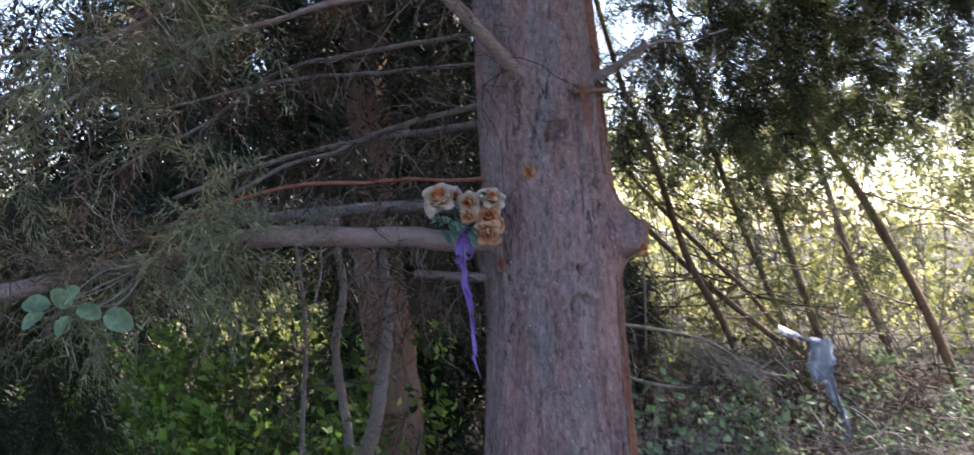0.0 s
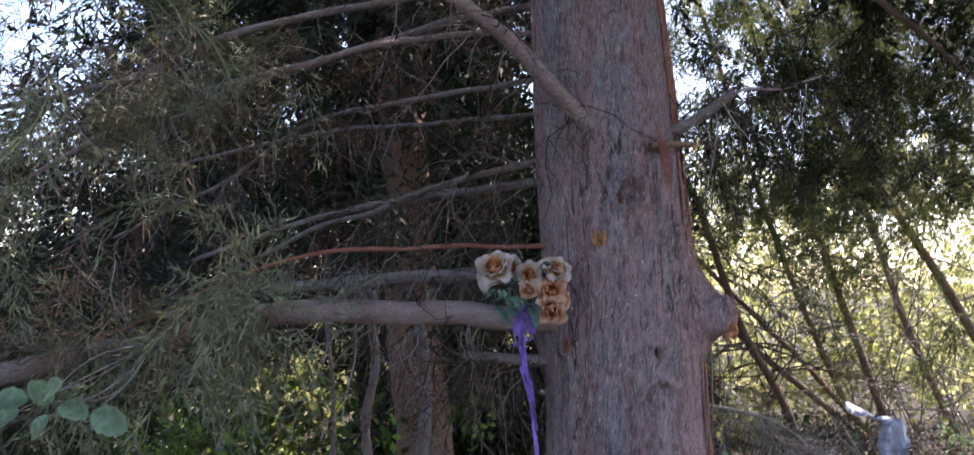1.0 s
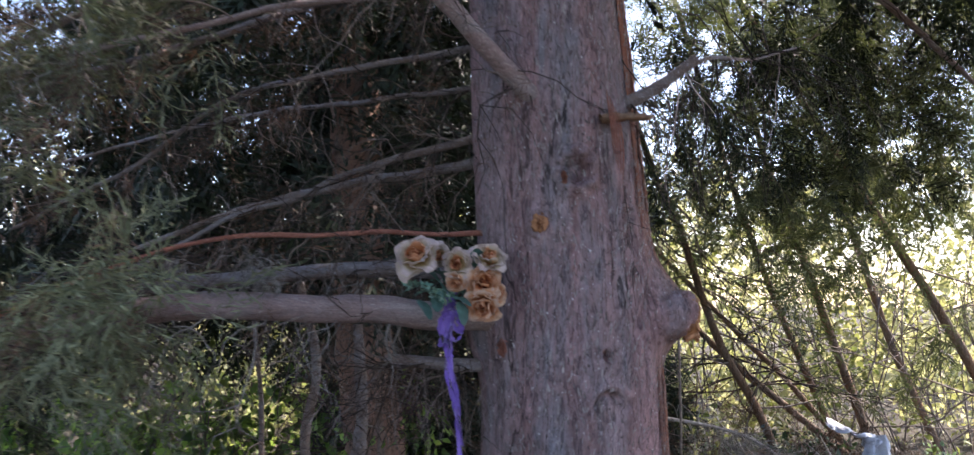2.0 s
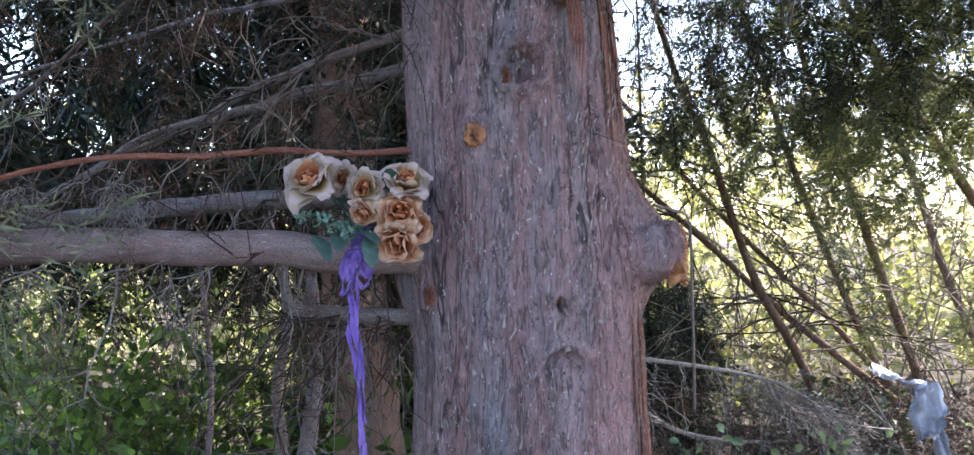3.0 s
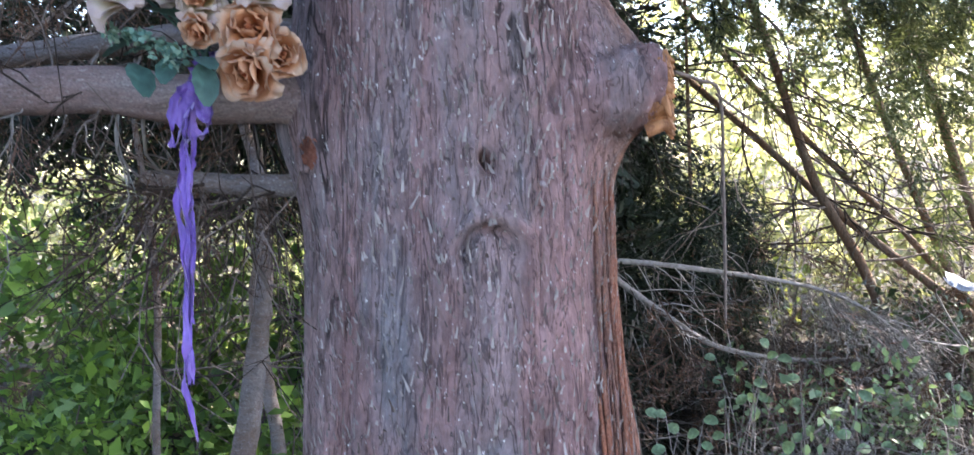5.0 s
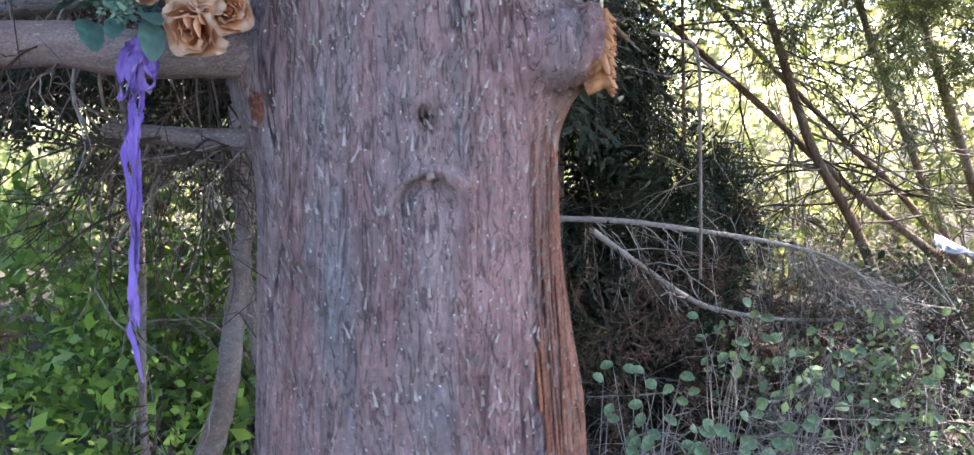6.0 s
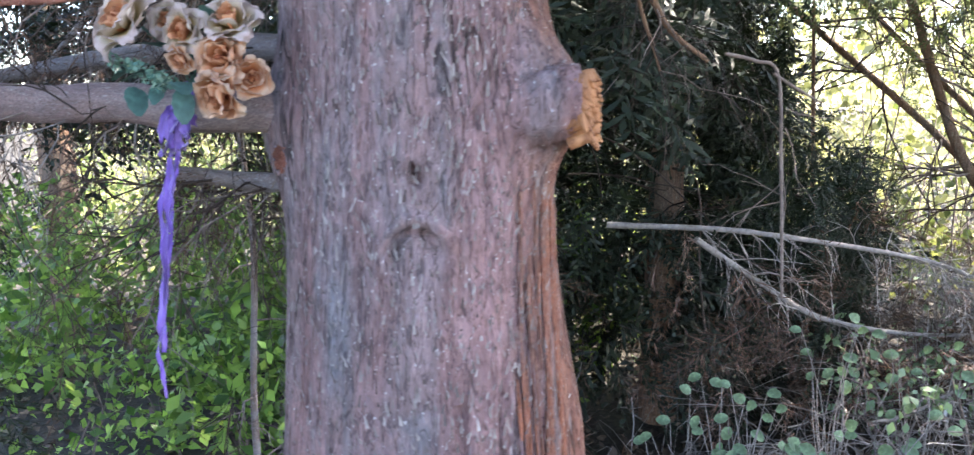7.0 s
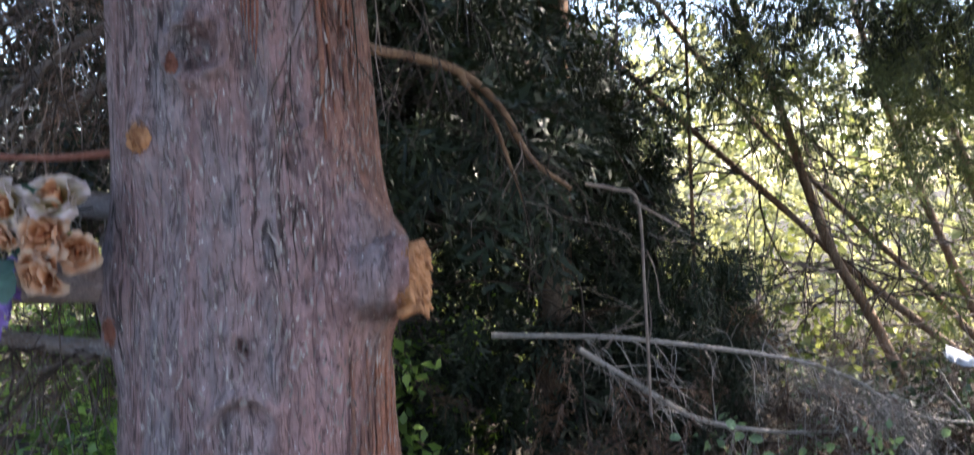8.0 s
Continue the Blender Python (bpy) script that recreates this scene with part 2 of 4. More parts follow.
def trunk_bark(name):
    """Weathered bark: blue-grey and pink-brown mottling, fine dark fissures, pale specks, rust-red peeled flank."""
    m, t, b = material(name, 0.86)

    def lines(scale, stretch, width, floor, warp):
        d = t.nodes.new("ShaderNodeMath")
        d.operation = "SUBTRACT"
        d.inputs[1].default_value = 0.5
        t.links.new(grain(t, scale, (1, 1, stretch), 3, 0.55, warp), d.inputs[0])
        a = t.nodes.new("ShaderNodeMath")
        a.operation = "ABSOLUTE"
        t.links.new(d.outputs[0], a.inputs[0])
        return ramp(t, a.outputs[0], [(0.0, floor), (width * 0.4, floor), (width, 1.0)])

    patches = ramp(t, grain(t, 9.0, (1, 1, 0.35), 6, 0.65, 0.8), [(0.4, 0.0), (0.58, 1.0)])
    bands = ramp(t, grain(t, 13.0, (1, 1, 0.07), 4, 0.6, 0.3), [(0.43, 0.0), (0.58, 1.0)])
    base = blend(t, "MIX", (0.206, 0.19, 0.206), (0.262, 0.186, 0.188), patches)
    base = blend(t, "MIX", base, (0.285, 0.16, 0.155), blend(t, "MULTIPLY", bands, (0.75, 0.75, 0.75)))
    # peeled red inner bark along one flank
    co = t.nodes.new("ShaderNodeTexCoord")
    sx = t.nodes.new("ShaderNodeSeparateXYZ")
    t.links.new(co.outputs["Object"], sx.inputs[0])
    edge = t.nodes.new("ShaderNodeMath")
    edge.operation = "MULTIPLY_ADD"
    t.links.new(grain(t, 26.0, (1, 1, 0.1), 5, 0.7, 0.6), edge.inputs[0])
    edge.inputs[1].default_value = 0.16
    t.links.new(sx.outputs[1], edge.inputs[2])
    shift = t.nodes.new("ShaderNodeMath")
    shift.operation = "SUBTRACT"
    shift.inputs[1].default_value = 2.5
    t.links.new(edge.outputs[0], shift.inputs[0])
    flank = blend(t, "MULTIPLY", ramp(t, shift.outputs[0], [(0.15, 0.0), (0.23, 1.0)]), ramp(t, sx.outputs[0], [(0.2, 0.0), (0.3, 1.0)]))
    rust = ramp(t, grain(t, 60.0, (1, 1, 0.12), 6, 0.7, 0.4), [(0.3, (0.13, 0.06, 0.045)), (0.55, (0.27, 0.115, 0.07)), (0.75, (0.36, 0.19, 0.12))])
    base = blend(t, "MIX", base, rust, blend(t, "MULTIPLY", flank, (0.8, 0.8, 0.8)))
    mottle = ramp(t, grain(t, 75.0, (1, 1, 0.55), 7, 0.72, 0.4), [(0.3, 0.62), (0.5, 0.98), (0.7, 1.4)])
    base = blend(t, "MULTIPLY", base, mottle)
    base = blend(t, "MULTIPLY", base, ramp(t, grain(t, 22.0, (1, 1, 0.3), 6, 0.7, 0.9), [(0.32, 0.7), (0.5, 1.0), (0.66, 1.28)]))
    mask = ramp(t, grain(t, 6.0, (1, 1, 0.5), 4, 0.6), [(0.36, 0.0), (0.52, 1.0)])
    fissure = blend(t, "MIX", lines(22.0, 0.09, 0.026, 0.22, 0.9), (1.0, 1.0, 1.0), mask)
    crack = lines(62.0, 0.13, 0.026, 0.5, 1.2)
    flakes = ramp(t, grain(t, 95.0, (1, 1, 0.35), 4, 0.6, 0.5), [(0.63, 0.0), (0.69, 1.0)])
    specks = ramp(t, grain(t, 190.0, (1, 1, 0.75), 3, 0.6), [(0.66, 0.0), (0.72, 1.0)])
    base = blend(t, "MIX", base, (0.4, 0.36, 0.36), blend(t, "MULTIPLY", flakes, (0.6, 0.6, 0.6)))
    base = blend(t, "MULTIPLY", blend(t, "MULTIPLY", base, fissure), crack)
    base = blend(t, "MIX", base, (0.66, 0.63, 0.62), specks)
    t.links.new(base, b.inputs["Base Color"])
    h = blend(t, "ADD", blend(t, "ADD", mottle, fissure, 0.6), crack, 0.4)
    bumped(t, b, blend(t, "ADD", h, flakes, 0.35), 1.0, 0.006)
    return m


def leafy(name, dark, light, through_light=0.35, rough=0.55):
    """Foliage: tint from leaf to leaf, some light passing through."""
    m, t, b = material(name, rough)
    g = t.nodes.new("ShaderNodeNewGeometry")
    col = ramp(t, g.outputs["Random Per Island"], [(0.0, dark), (0.7, tuple((a + c) / 2 for a, c in zip(dark, light))), (1.0, light)])
    col = blend(t, "MULTIPLY", col, blend(t, "MULTIPLY", ramp(t, grain(t, 3.0), [(0.3, 0.65), (0.7, 1.2)]), ramp(t, grain(t, 0.8), [(0.35, 0.65), (0.62, 1.25)])))
    t.links.new(col, b.inputs["Base Color"])
    tr = t.nodes.new("ShaderNodeBsdfTranslucent")
    t.links.new(blend(t, "MULTIPLY", col, (1.4, 1.35, 0.9)), tr.inputs["Color"])
    mix = node(t, "ShaderNodeMixShader", Fac=through_light)
    t.links.new(b.outputs[0], mix.inputs[1])
    t.links.new(tr.outputs[0], mix.inputs[2])
    t.links.new(mix.outputs[0], t.nodes["Material Output"].inputs["Surface"])
    return m


def twiggy(name, dark, light):
    m, t, b = material(name, 0.85)
    g = t.nodes.new("ShaderNodeNewGeometry")
    col = ramp(t, g.outputs["Random Per Island"], [(0.0, dark), (1.0, light)])
    col = blend(t, "MULTIPLY", col, ramp(t, grain(t, 60), [(0.3, 0.6), (0.7, 1.25)]))
    t.links.new(col, b.inputs["Base Color"])
    return m


def raw_wood(name, light, dark):
    m, t, b = material(name, 0.75)
    col = ramp(t, grain(t, 60, (1, 1, 0.18), 6, 0.65, 0.6), [(0.3, dark), (0.55, light), (0.8, tuple(c * 1.25 for c in light))])
    t.links.new(col, b.inputs["Base Color"])
    bumped(t, b, grain(t, 90, (1, 1, 0.15)), 0.8, 0.004)
    return m


TRUNK_BARK = trunk_bark("weathered_conifer_bark")
BRANCH_BARK = bark("branch_bark", (0.235, 0.2, 0.2), (0.2, 0.145, 0.138), (0.4, 0.36, 0.34), 1.6, "x", 0.75)
GREY_BARK = bark("weathered_branch_bark", (0.165, 0.153, 0.158), (0.14, 0.108, 0.095), (0.36, 0.36, 0.37), 1.8, "x", 0.7)
FAR_BARK = bark("brown_bark", (0.12, 0.09, 0.07), (0.14, 0.085, 0.055), (0.3, 0.26, 0.2), 0.8)
RED_BARK = bark("peeled_red_bark", (0.22, 0.085, 0.06), (0.24, 0.1, 0.07), (0.34, 0.2, 0.16), 2.0, "x", 0.7)
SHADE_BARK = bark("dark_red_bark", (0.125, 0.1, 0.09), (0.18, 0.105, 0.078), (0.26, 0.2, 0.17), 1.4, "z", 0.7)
STRAP = bark("peeling_red_bark", (0.18, 0.095, 0.075), (0.25, 0.1, 0.062), (0.36, 0.24, 0.19), 1.3)
WOOD = raw_wood("broken_wood", (0.36, 0.17, 0.078), (0.09, 0.032, 0.018))
PALE_WOOD = raw_wood("split_wood", (0.19, 0.115, 0.07), (0.08, 0.042, 0.03))
FLAKE = twiggy("bark_fibres", (0.08, 0.058, 0.055), (0.36, 0.32, 0.31))
DEAD = twiggy("dead_twigs", (0.06, 0.045, 0.04), (0.26, 0.21, 0.185))
# darker copy of the dead twigs; inner shade put into the colour
SHADED_TWIG = twiggy("shade_toned_inner_twigs", (0.02, 0.015, 0.012), (0.07, 0.05, 0.04))
GREY_DEAD = twiggy("grey_dead_twigs", (0.09, 0.08, 0.075), (0.29, 0.27, 0.255))
CYPRESS = leafy("grey_green_shoots", (0.085, 0.097, 0.06), (0.2, 0.22, 0.135), 0.25)
# conifer foliage with the shade between boughs put into a near-black colour
SHADED_CYPRESS = leafy("shade_toned_conifer_shoots", (0.009, 0.016, 0.009), (0.024, 0.038, 0.018), 0.1)
GREEN_CYPRESS = leafy("green_conifer_shoots", (0.045, 0.062, 0.03), (0.14, 0.165, 0.08), 0.4)
BROWN_SHOOTS = leafy("dry_brown_shoots", (0.045, 0.026, 0.02), (0.17, 0.095, 0.065), 0.15)
# darker copy of the dry shoots, with shade put into the colour
SHADED_BROWN = leafy("shade_toned_dry_shoots", (0.02, 0.013, 0.01), (0.075, 0.045, 0.032), 0.1)
BRAMBLE = leafy("bramble_leaves", (0.04, 0.09, 0.025), (0.27, 0.42, 0.1), 0.5, 0.4)
# leaf colour darkened to stand for the shaded hollow behind the sheet
HOLLOW_LEAF = leafy("hollow_shade_leaves", (0.018, 0.035, 0.016), (0.05, 0.085, 0.04), 0.25, 0.45)
# pale leaf colour carries the sun glare on the far shrubs
SUN_TONED = leafy("sun_toned_pale_leaves", (0.18, 0.2, 0.09), (0.6, 0.6, 0.42), 0.5)
# brighter copy of the bramble leaves; sunlight put into the colour
SUN_BRAMBLE = leafy("sun_toned_bramble_leaves", (0.085, 0.13, 0.04), (0.37, 0.43, 0.17), 0.5)
OLIVE = leafy("olive_leaves", (0.07, 0.1, 0.035), (0.24, 0.26, 0.1), 0.45)
ROUND_LEAF = leafy("soft_round_leaves", (0.1, 0.17, 0.1), (0.17, 0.25, 0.15), 0.3)

# ---- ground ----
def height(x, y):
    return 0.06 * noise.noise((x * 0.6, y * 0.6, 0.3)) + 0.025 * noise.noise((x * 2.7, y * 2.7, 4)) + 0.035 * max(0, min(y, 30) - 4.5)


def build_ground():
    ring = np.concatenate([-np.geomspace(300, 9, 12), np.linspace(-8, 8, 90), np.geomspace(9, 300, 12)])
    xs, ys = ring, ring + 4
    h = Heap()
    v = [(x, y, height(x, y)) for x in xs for y in ys]
    n = len(ys)
    i, j = np.meshgrid(np.arange(len(xs) - 1), np.arange(n - 1), indexing="ij")
    h.add(v, np.stack([i * n + j, (i + 1) * n + j, (i + 1) * n + j + 1, i * n + j + 1], -1))
    m, t, b = material("forest_soil", 0.95)
    col = ramp(t, grain(t, 2.2, detail=9), [(0.3, (0.02, 0.017, 0.013)), (0.52, (0.045, 0.038, 0.028)), (0.75, (0.075, 0.068, 0.05))])
    t.links.new(blend(t, "MULTIPLY", col, ramp(t, grain(t, 45), [(0.3, 0.5), (0.7, 1.4)])), b.inputs["Base Color"])
    bumped(t, b, grain(t, 30, detail=8), 0.8, 0.03)
    tagged(part("ground", h, m, None, kind="structure"), "brown forest soil covered in dry litter", "ground")
    litter = Heap()
    p = box(9000, (-4, 3.2, 0), (4, 9, 0))
    p[:, 2] = [height(x, y) + 0.012 for x, y, _ in p]
    w = rng.normal(size=p.shape) * (1, 1, 0.25)
    stamp(litter, leaf_shape(), p, w, rng.uniform(0.03, 0.07, len(p)), 0.5)
    tagged(part("leaf_litter", litter, twiggy("dry_leaves", (0.035, 0.026, 0.02), (0.16, 0.12, 0.085)), None, kind="stuff"),
           "dry brown fallen leaves on the forest floor", "leaf litter")


build_ground()

# ---- the great conifer ----
def trunk_line(z):
    u = min(max(z, 0.0), 2.4) - 1.4
    cx = 0.194 - 0.035 * (u + math.sqrt(u * u + 0.02)) - 0.01 * max(0, z - 2.4)
    low = max(0, 1.2 - max(z, 0.7))
    cx += 0.03 * low
    r = 0.192 - 0.025 * u + 0.02 * low - 0.018 * max(0, z - 2.4) + 0.13 * math.exp(-max(z, 0) / 0.2)
    return cx, 2.65 + 0.05 * u, r, r * 0.86


SURFACE = []


def on_bark(x, z):
    """The point of the finished bark facing the open side at x, z."""
    v = SURFACE[0]
    return Vector(v[np.argmin((v[:, 0] - x) ** 2 + (v[:, 2] - z) ** 2 + 0.02 * (v[:, 1] - 2.0))])


def build_trunk(tree):
    zs = np.concatenate([np.linspace(-0.12, 0.55, 30), np.linspace(0.56, 2.4, 500), np.linspace(2.43, 6.5, 60)])
    sides = 380
    v = []
    for z in zs:
        cx, cy, rx, ry = trunk_line(z)
        for k in range(sides):
            a = 2 * math.pi * k / sides
            c, s = math.cos(a), math.sin(a)
            x, y = cx + rx * c, cy + ry * s
            d = 0.010 * noise.noise((c * 1.6, s * 1.6, z * 1.3)) + 0.005 * noise.noise((c * 5.2, s * 5.2, z * 0.55))
            d += 0.0022 * noise.noise((c * 21, s * 21, z * 2.6)) + 0.0016 * noise.noise((c * 44, s * 44, z * 9))
            # long fissures, deeper low down and on the flanks
            w = noise.noise((c * 8 + 0.15 * math.sin(7 * z), s * 8, z * 1.2 + 7))
            deep = min(1.15, 0.3 + max(0, 1.3 - z) * 2.2 + c * c * 0.6) * (0.75 + 0.8 * noise.noise((c * 3, s * 3, z * 4 + 2)))
            d -= 0.0085 * deep * deep * max(0, 1 - abs(w) / 0.09)
            w = noise.noise((c * 17 + 3, s * 17, z * 2.1 + 0.3 * noise.noise((c * 4, s * 4, z * 3))))
            d -= 0.0032 * deep * deep * max(0, 1 - abs(w) / 0.13)
            if s < 0.2:
                # healed scar: raised arch with a groove and a hollow below it
                ex, ez = (x - 0.262) / 0.036, (z - 1.276) / 0.036
                e = math.hypot(ex, ez) if ez > 0 else abs(ex)
                fade = 1 if ez > 0 else math.exp(-((ez / 1.3) ** 2))
                rough = 1 + 0.9 * noise.noise((x * 60, z * 60, 2))
                d += 0.009 * rough * math.exp(-((e - 1.15) / 0.24) ** 2) * fade
                d -= 0.015 * rough * math.exp(-((e - 0.78) / 0.17) ** 2) * (1 if ez > 0.25 else math.exp(-(((ez - 0.25) / 0.4) ** 2)))
                d -= 0.005 * math.exp(-((e / 0.75) ** 4)) * fade
                # small dark slit with a lump beside it
                d -= 0.04 * math.exp(-((x - 0.259 - 0.45 * (1.376 - z)) / 0.0055) ** 2 - ((z - 1.376) / 0.010) ** 2)
                d += 0.006 * math.exp(-((x - 0.243) / 0.01) ** 2 - ((z - 1.39) / 0.012) ** 2)
                # swelling round the cut knot, torn hollow of the upper knot
                d += 0.014 * math.exp(-((x - 0.123) / 0.045) ** 2 - ((z - 1.645) / 0.06) ** 2)
                q = math.hypot((x - 0.198) / 0.026, (z - 1.755) / 0.03)
                d += (0.016 * math.exp(-((q - 1.3) / 0.5) ** 2) - 0.02 * math.exp(-(q ** 4))) * (1 + 0.9 * noise.noise((x * 75, z * 75, 9)))
                # small lipped scar near the right edge
                q = math.hypot((x - 0.305) / 0.014, (z - 1.665) / 0.016)
                d += 0.007 * math.exp(-((q - 1.2) / 0.35) ** 2) - 0.007 * math.exp(-(q ** 4))
                # swelling where the big limb leaves
                d += 0.035 * math.exp(-((x - 0.0) / 0.07) ** 2 - ((z - 1.44) / 0.09) ** 2)
                # long seam low on the stem
                d -= 0.012 * math.exp(-((x - 0.33 - 0.12 * (0.98 - z)) / 0.006) ** 2) * (1 if 0.72 < z < 1.08 else 0)
            # root flare rising up the back flank
            d += 0.03 * min(1, max(0, 1.25 - z) * 4) * math.exp(-(((a - 0.45 + math.pi) % (2 * math.pi) - math.pi) / 0.26) ** 2)
            # swelling that carries the torn limb, with a slanting crease above it
            da = (a + 0.12 + math.pi) % (2 * math.pi) - math.pi
            d += (0.07 + 0.016 * noise.noise((a * 9, z * 22, 1))) * math.exp(-(da / 0.36) ** 2 - ((z - 1.455) / (0.1 if z > 1.455 else 0.065)) ** 2)
            d -= 0.009 * math.exp(-((da + 0.55 - 3.4 * (z - 1.47)) / 0.06) ** 2 - ((z - 1.47) / 0.06) ** 2)
            v.append((cx + (rx + d) * c, cy + (ry + d) * s, z))
    h = Heap()
    n = len(zs)
    i, j = np.meshgrid(np.arange(n - 1), np.arange(sides), indexing="ij")
    j2 = (j + 1) % sides
    h.add(v, np.stack([i * sides + j, i * sides + j2, (i + 1) * sides + j2, (i + 1) * sides + j], -1))
    part("trunk", h, TRUNK_BARK, tree)
    v = np.array(v)
    SURFACE.append(v[(v[:, 1] < 2.66) & (v[:, 2] > 0.5) & (v[:, 2] < 2.5)])

    # lifted fibres and flakes of bark
    h = Heap()
    for _ in range(7000):
        z = rng.uniform(0.6, 2.4)
        a = rng.uniform(math.pi * 0.92, math.pi * 2.12)
        cx, cy, rx, ry = trunk_line(z)
        long, wide = rng.uniform(0.003, 0.014) * rng.uniform(0.4, 1.6), rng.uniform(0.0007, 0.0024)
        lift, tw = rng.uniform(0.0, 0.005), rng.normal() * 0.2
        pts = []
        for u in (0, 0.5, 1):
            zz = z + (u - 0.5) * long
            for w in (-1, 1):
                b = a + (w * wide * (1 - 0.6 * u) + tw * long * u) / rx
                o = 0.006 + lift * u * u
                pts.append((cx + (rx + o) * math.cos(b), cy + (ry + o) * math.sin(b), zz))
        h.add(pts, [(0, 1, 3, 2), (2, 3, 5, 4)])
    part("bark_fibres", h, FLAKE, tree, "loose grey and red bark fibres", "stuff")


def build_straps(tree):
    """Long peeling straps of red bark down the sunny flank."""
    for k in range(80):
        a = rng.uniform(-0.5, 0.35)
        if rng.random() < 0.62:
            z0, z1 = sorted((rng.uniform(0.55, 1.37), rng.uniform(0.55, 1.37)))
        else:
            z0, z1 = sorted((rng.uniform(1.56, 2.4), rng.uniform(1.56, 2.4)))
        z1 = max(z1, z0 + 0.08)
        pts = []
        for z in np.linspace(z0, z1, 14):
            cx, cy, rx, ry = trunk_line(z)
            o = 0.001 + 0.003 * noise.noise((a * 9, z * 5, k))
            w = a + 0.03 * noise.noise((k, z * 4, 1))
            pts.append((cx + (rx + o) * math.cos(w), cy + (ry + o) * math.sin(w), z))
        h = Heap()
        tube(h, pts, rng.uniform(0.002, 0.0042) * np.sin(np.linspace(0.15, 3.0, 14)) ** 0.4, 5, 0.15)
        part("bark_strap", h, STRAP, tree)


BRANCHES = []


def limb(tree, points, r0, r1, mat, n=40, rough=0.03, sides=12, label=""):
    pts = glide(points, n)
    wob = np.array([noise.noise_vector(Vector(p) * 7) for p in pts]) * 0.008
    wob[0] = 0
    pts = pts + wob
    r = np.linspace(r0, r1, n)
    r[:3] *= (1.5, 1.25, 1.08)
    h = Heap()
    tube(h, pts, r, sides, rough)
    BRANCHES.append((pts, r))
    return part("branch", h, mat, tree, label)


def build_conifer():
    tree = thing("conifer_tree", (0.3, 2.6, 0), "large conifer with fibrous red-grey bark and dead lower branches", "tree")
    build_trunk(tree)
    build_straps(tree)
    main = limb(tree, [(0.1, 2.6, 1.45), (-0.02, 2.53, 1.455), (-0.31, 2.49, 1.472), (-0.6, 2.42, 1.475), (-0.78, 2.35, 1.43), (-0.98, 2.25, 1.39), (-1.3, 2.1, 1.32), (-1.9, 1.9, 1.2)],
                0.031, 0.022, BRANCH_BARK, 80, 0.03, 16, "thick level branch with brown bark")
    # leaning limbs, lower ones first
    limb(tree, [(0.08, 2.68, 1.56), (-0.21, 2.72, 1.555), (-0.51, 2.74, 1.545), (-1.0, 2.8, 1.5)], 0.023, 0.014, GREY_BARK)
    limb(tree, [(0.05, 2.6, 1.355), (-0.08, 2.6, 1.355), (-0.21, 2.6, 1.365)], 0.017, 0.011, GREY_BARK, 20, 0.05, 10, "short grey broken branch")
    limb(tree, [(0.05, 2.62, 1.635), (-0.22, 2.55, 1.63), (-0.46, 2.5, 1.62), (-0.64, 2.45, 1.59), (-0.82, 2.33, 1.5), (-1.0, 2.25, 1.4)], 0.0055, 0.004, RED_BARK, 40, 0.1, 8, "thin red peeled branch")
    limb(tree, [(0.06, 2.68, 1.87), (-0.05, 2.7, 1.85), (-0.26, 2.8, 1.82), (-0.49, 2.9, 1.75), (-0.72, 3.0, 1.69), (-1.2, 3.2, 1.5)], 0.0105, 0.006, GREY_BARK)
    limb(tree, [(0.08, 2.72, 1.82), (-0.06, 2.8, 1.81), (-0.43, 3.1, 1.8), (-0.85, 3.4, 1.75), (-1.5, 3.8, 1.6)], 0.014, 0.008, GREY_BARK)
    limb(tree, [(0.12, 2.56, 1.9), (0.07, 2.5, 1.95), (-0.07, 2.42, 2.09), (-0.2, 2.35, 2.18), (-0.5, 2.2, 2.36), (-0.95, 2.0, 2.5)], 0.022, 0.014, BRANCH_BARK, 50, 0.04, 14, "thick brown branch rising from the trunk")
    limb(tree, [(0.08, 2.7, 2.1), (-0.04, 2.75, 2.08), (-0.41, 2.85, 2.05), (-0.71, 3.0, 2.02), (-0.97, 3.1, 1.88), (-1.4, 3.2, 1.7)], 0.009, 0.005, GREY_BARK)
    limb(tree, [(0.08, 2.75, 2.0), (-0.1, 2.85, 2.0), (-0.44, 3.1, 2.03), (-0.86, 3.4, 2.05), (-1.6, 3.7, 1.95)], 0.008, 0.005, GREY_BARK)
    limb(tree, [(0.06, 2.72, 2.2), (-0.25, 2.7, 2.2), (-0.5, 2.6, 2.13), (-0.78, 2.5, 2.03), (-1.0, 2.4, 1.91), (-1.3, 2.3, 1.7)], 0.009, 0.005, BRANCH_BARK)
    limb(tree, [(0.1, 2.72, 2.36), (-0.14, 2.75, 2.34), (-0.32, 2.7, 2.31), (-0.87, 2.7, 2.2), (-1.11, 2.7, 2.1), (-1.8, 2.8, 2.0)], 0.012, 0.008, GREY_BARK)
    limb(tree, [(0.1, 2.75, 2.28), (-0.23, 2.8, 2.27), (-0.89, 2.9, 2.11), (-1.17, 3.0, 2.08), (-1.9, 3.2, 1.95)], 0.011, 0.007, GREY_BARK)
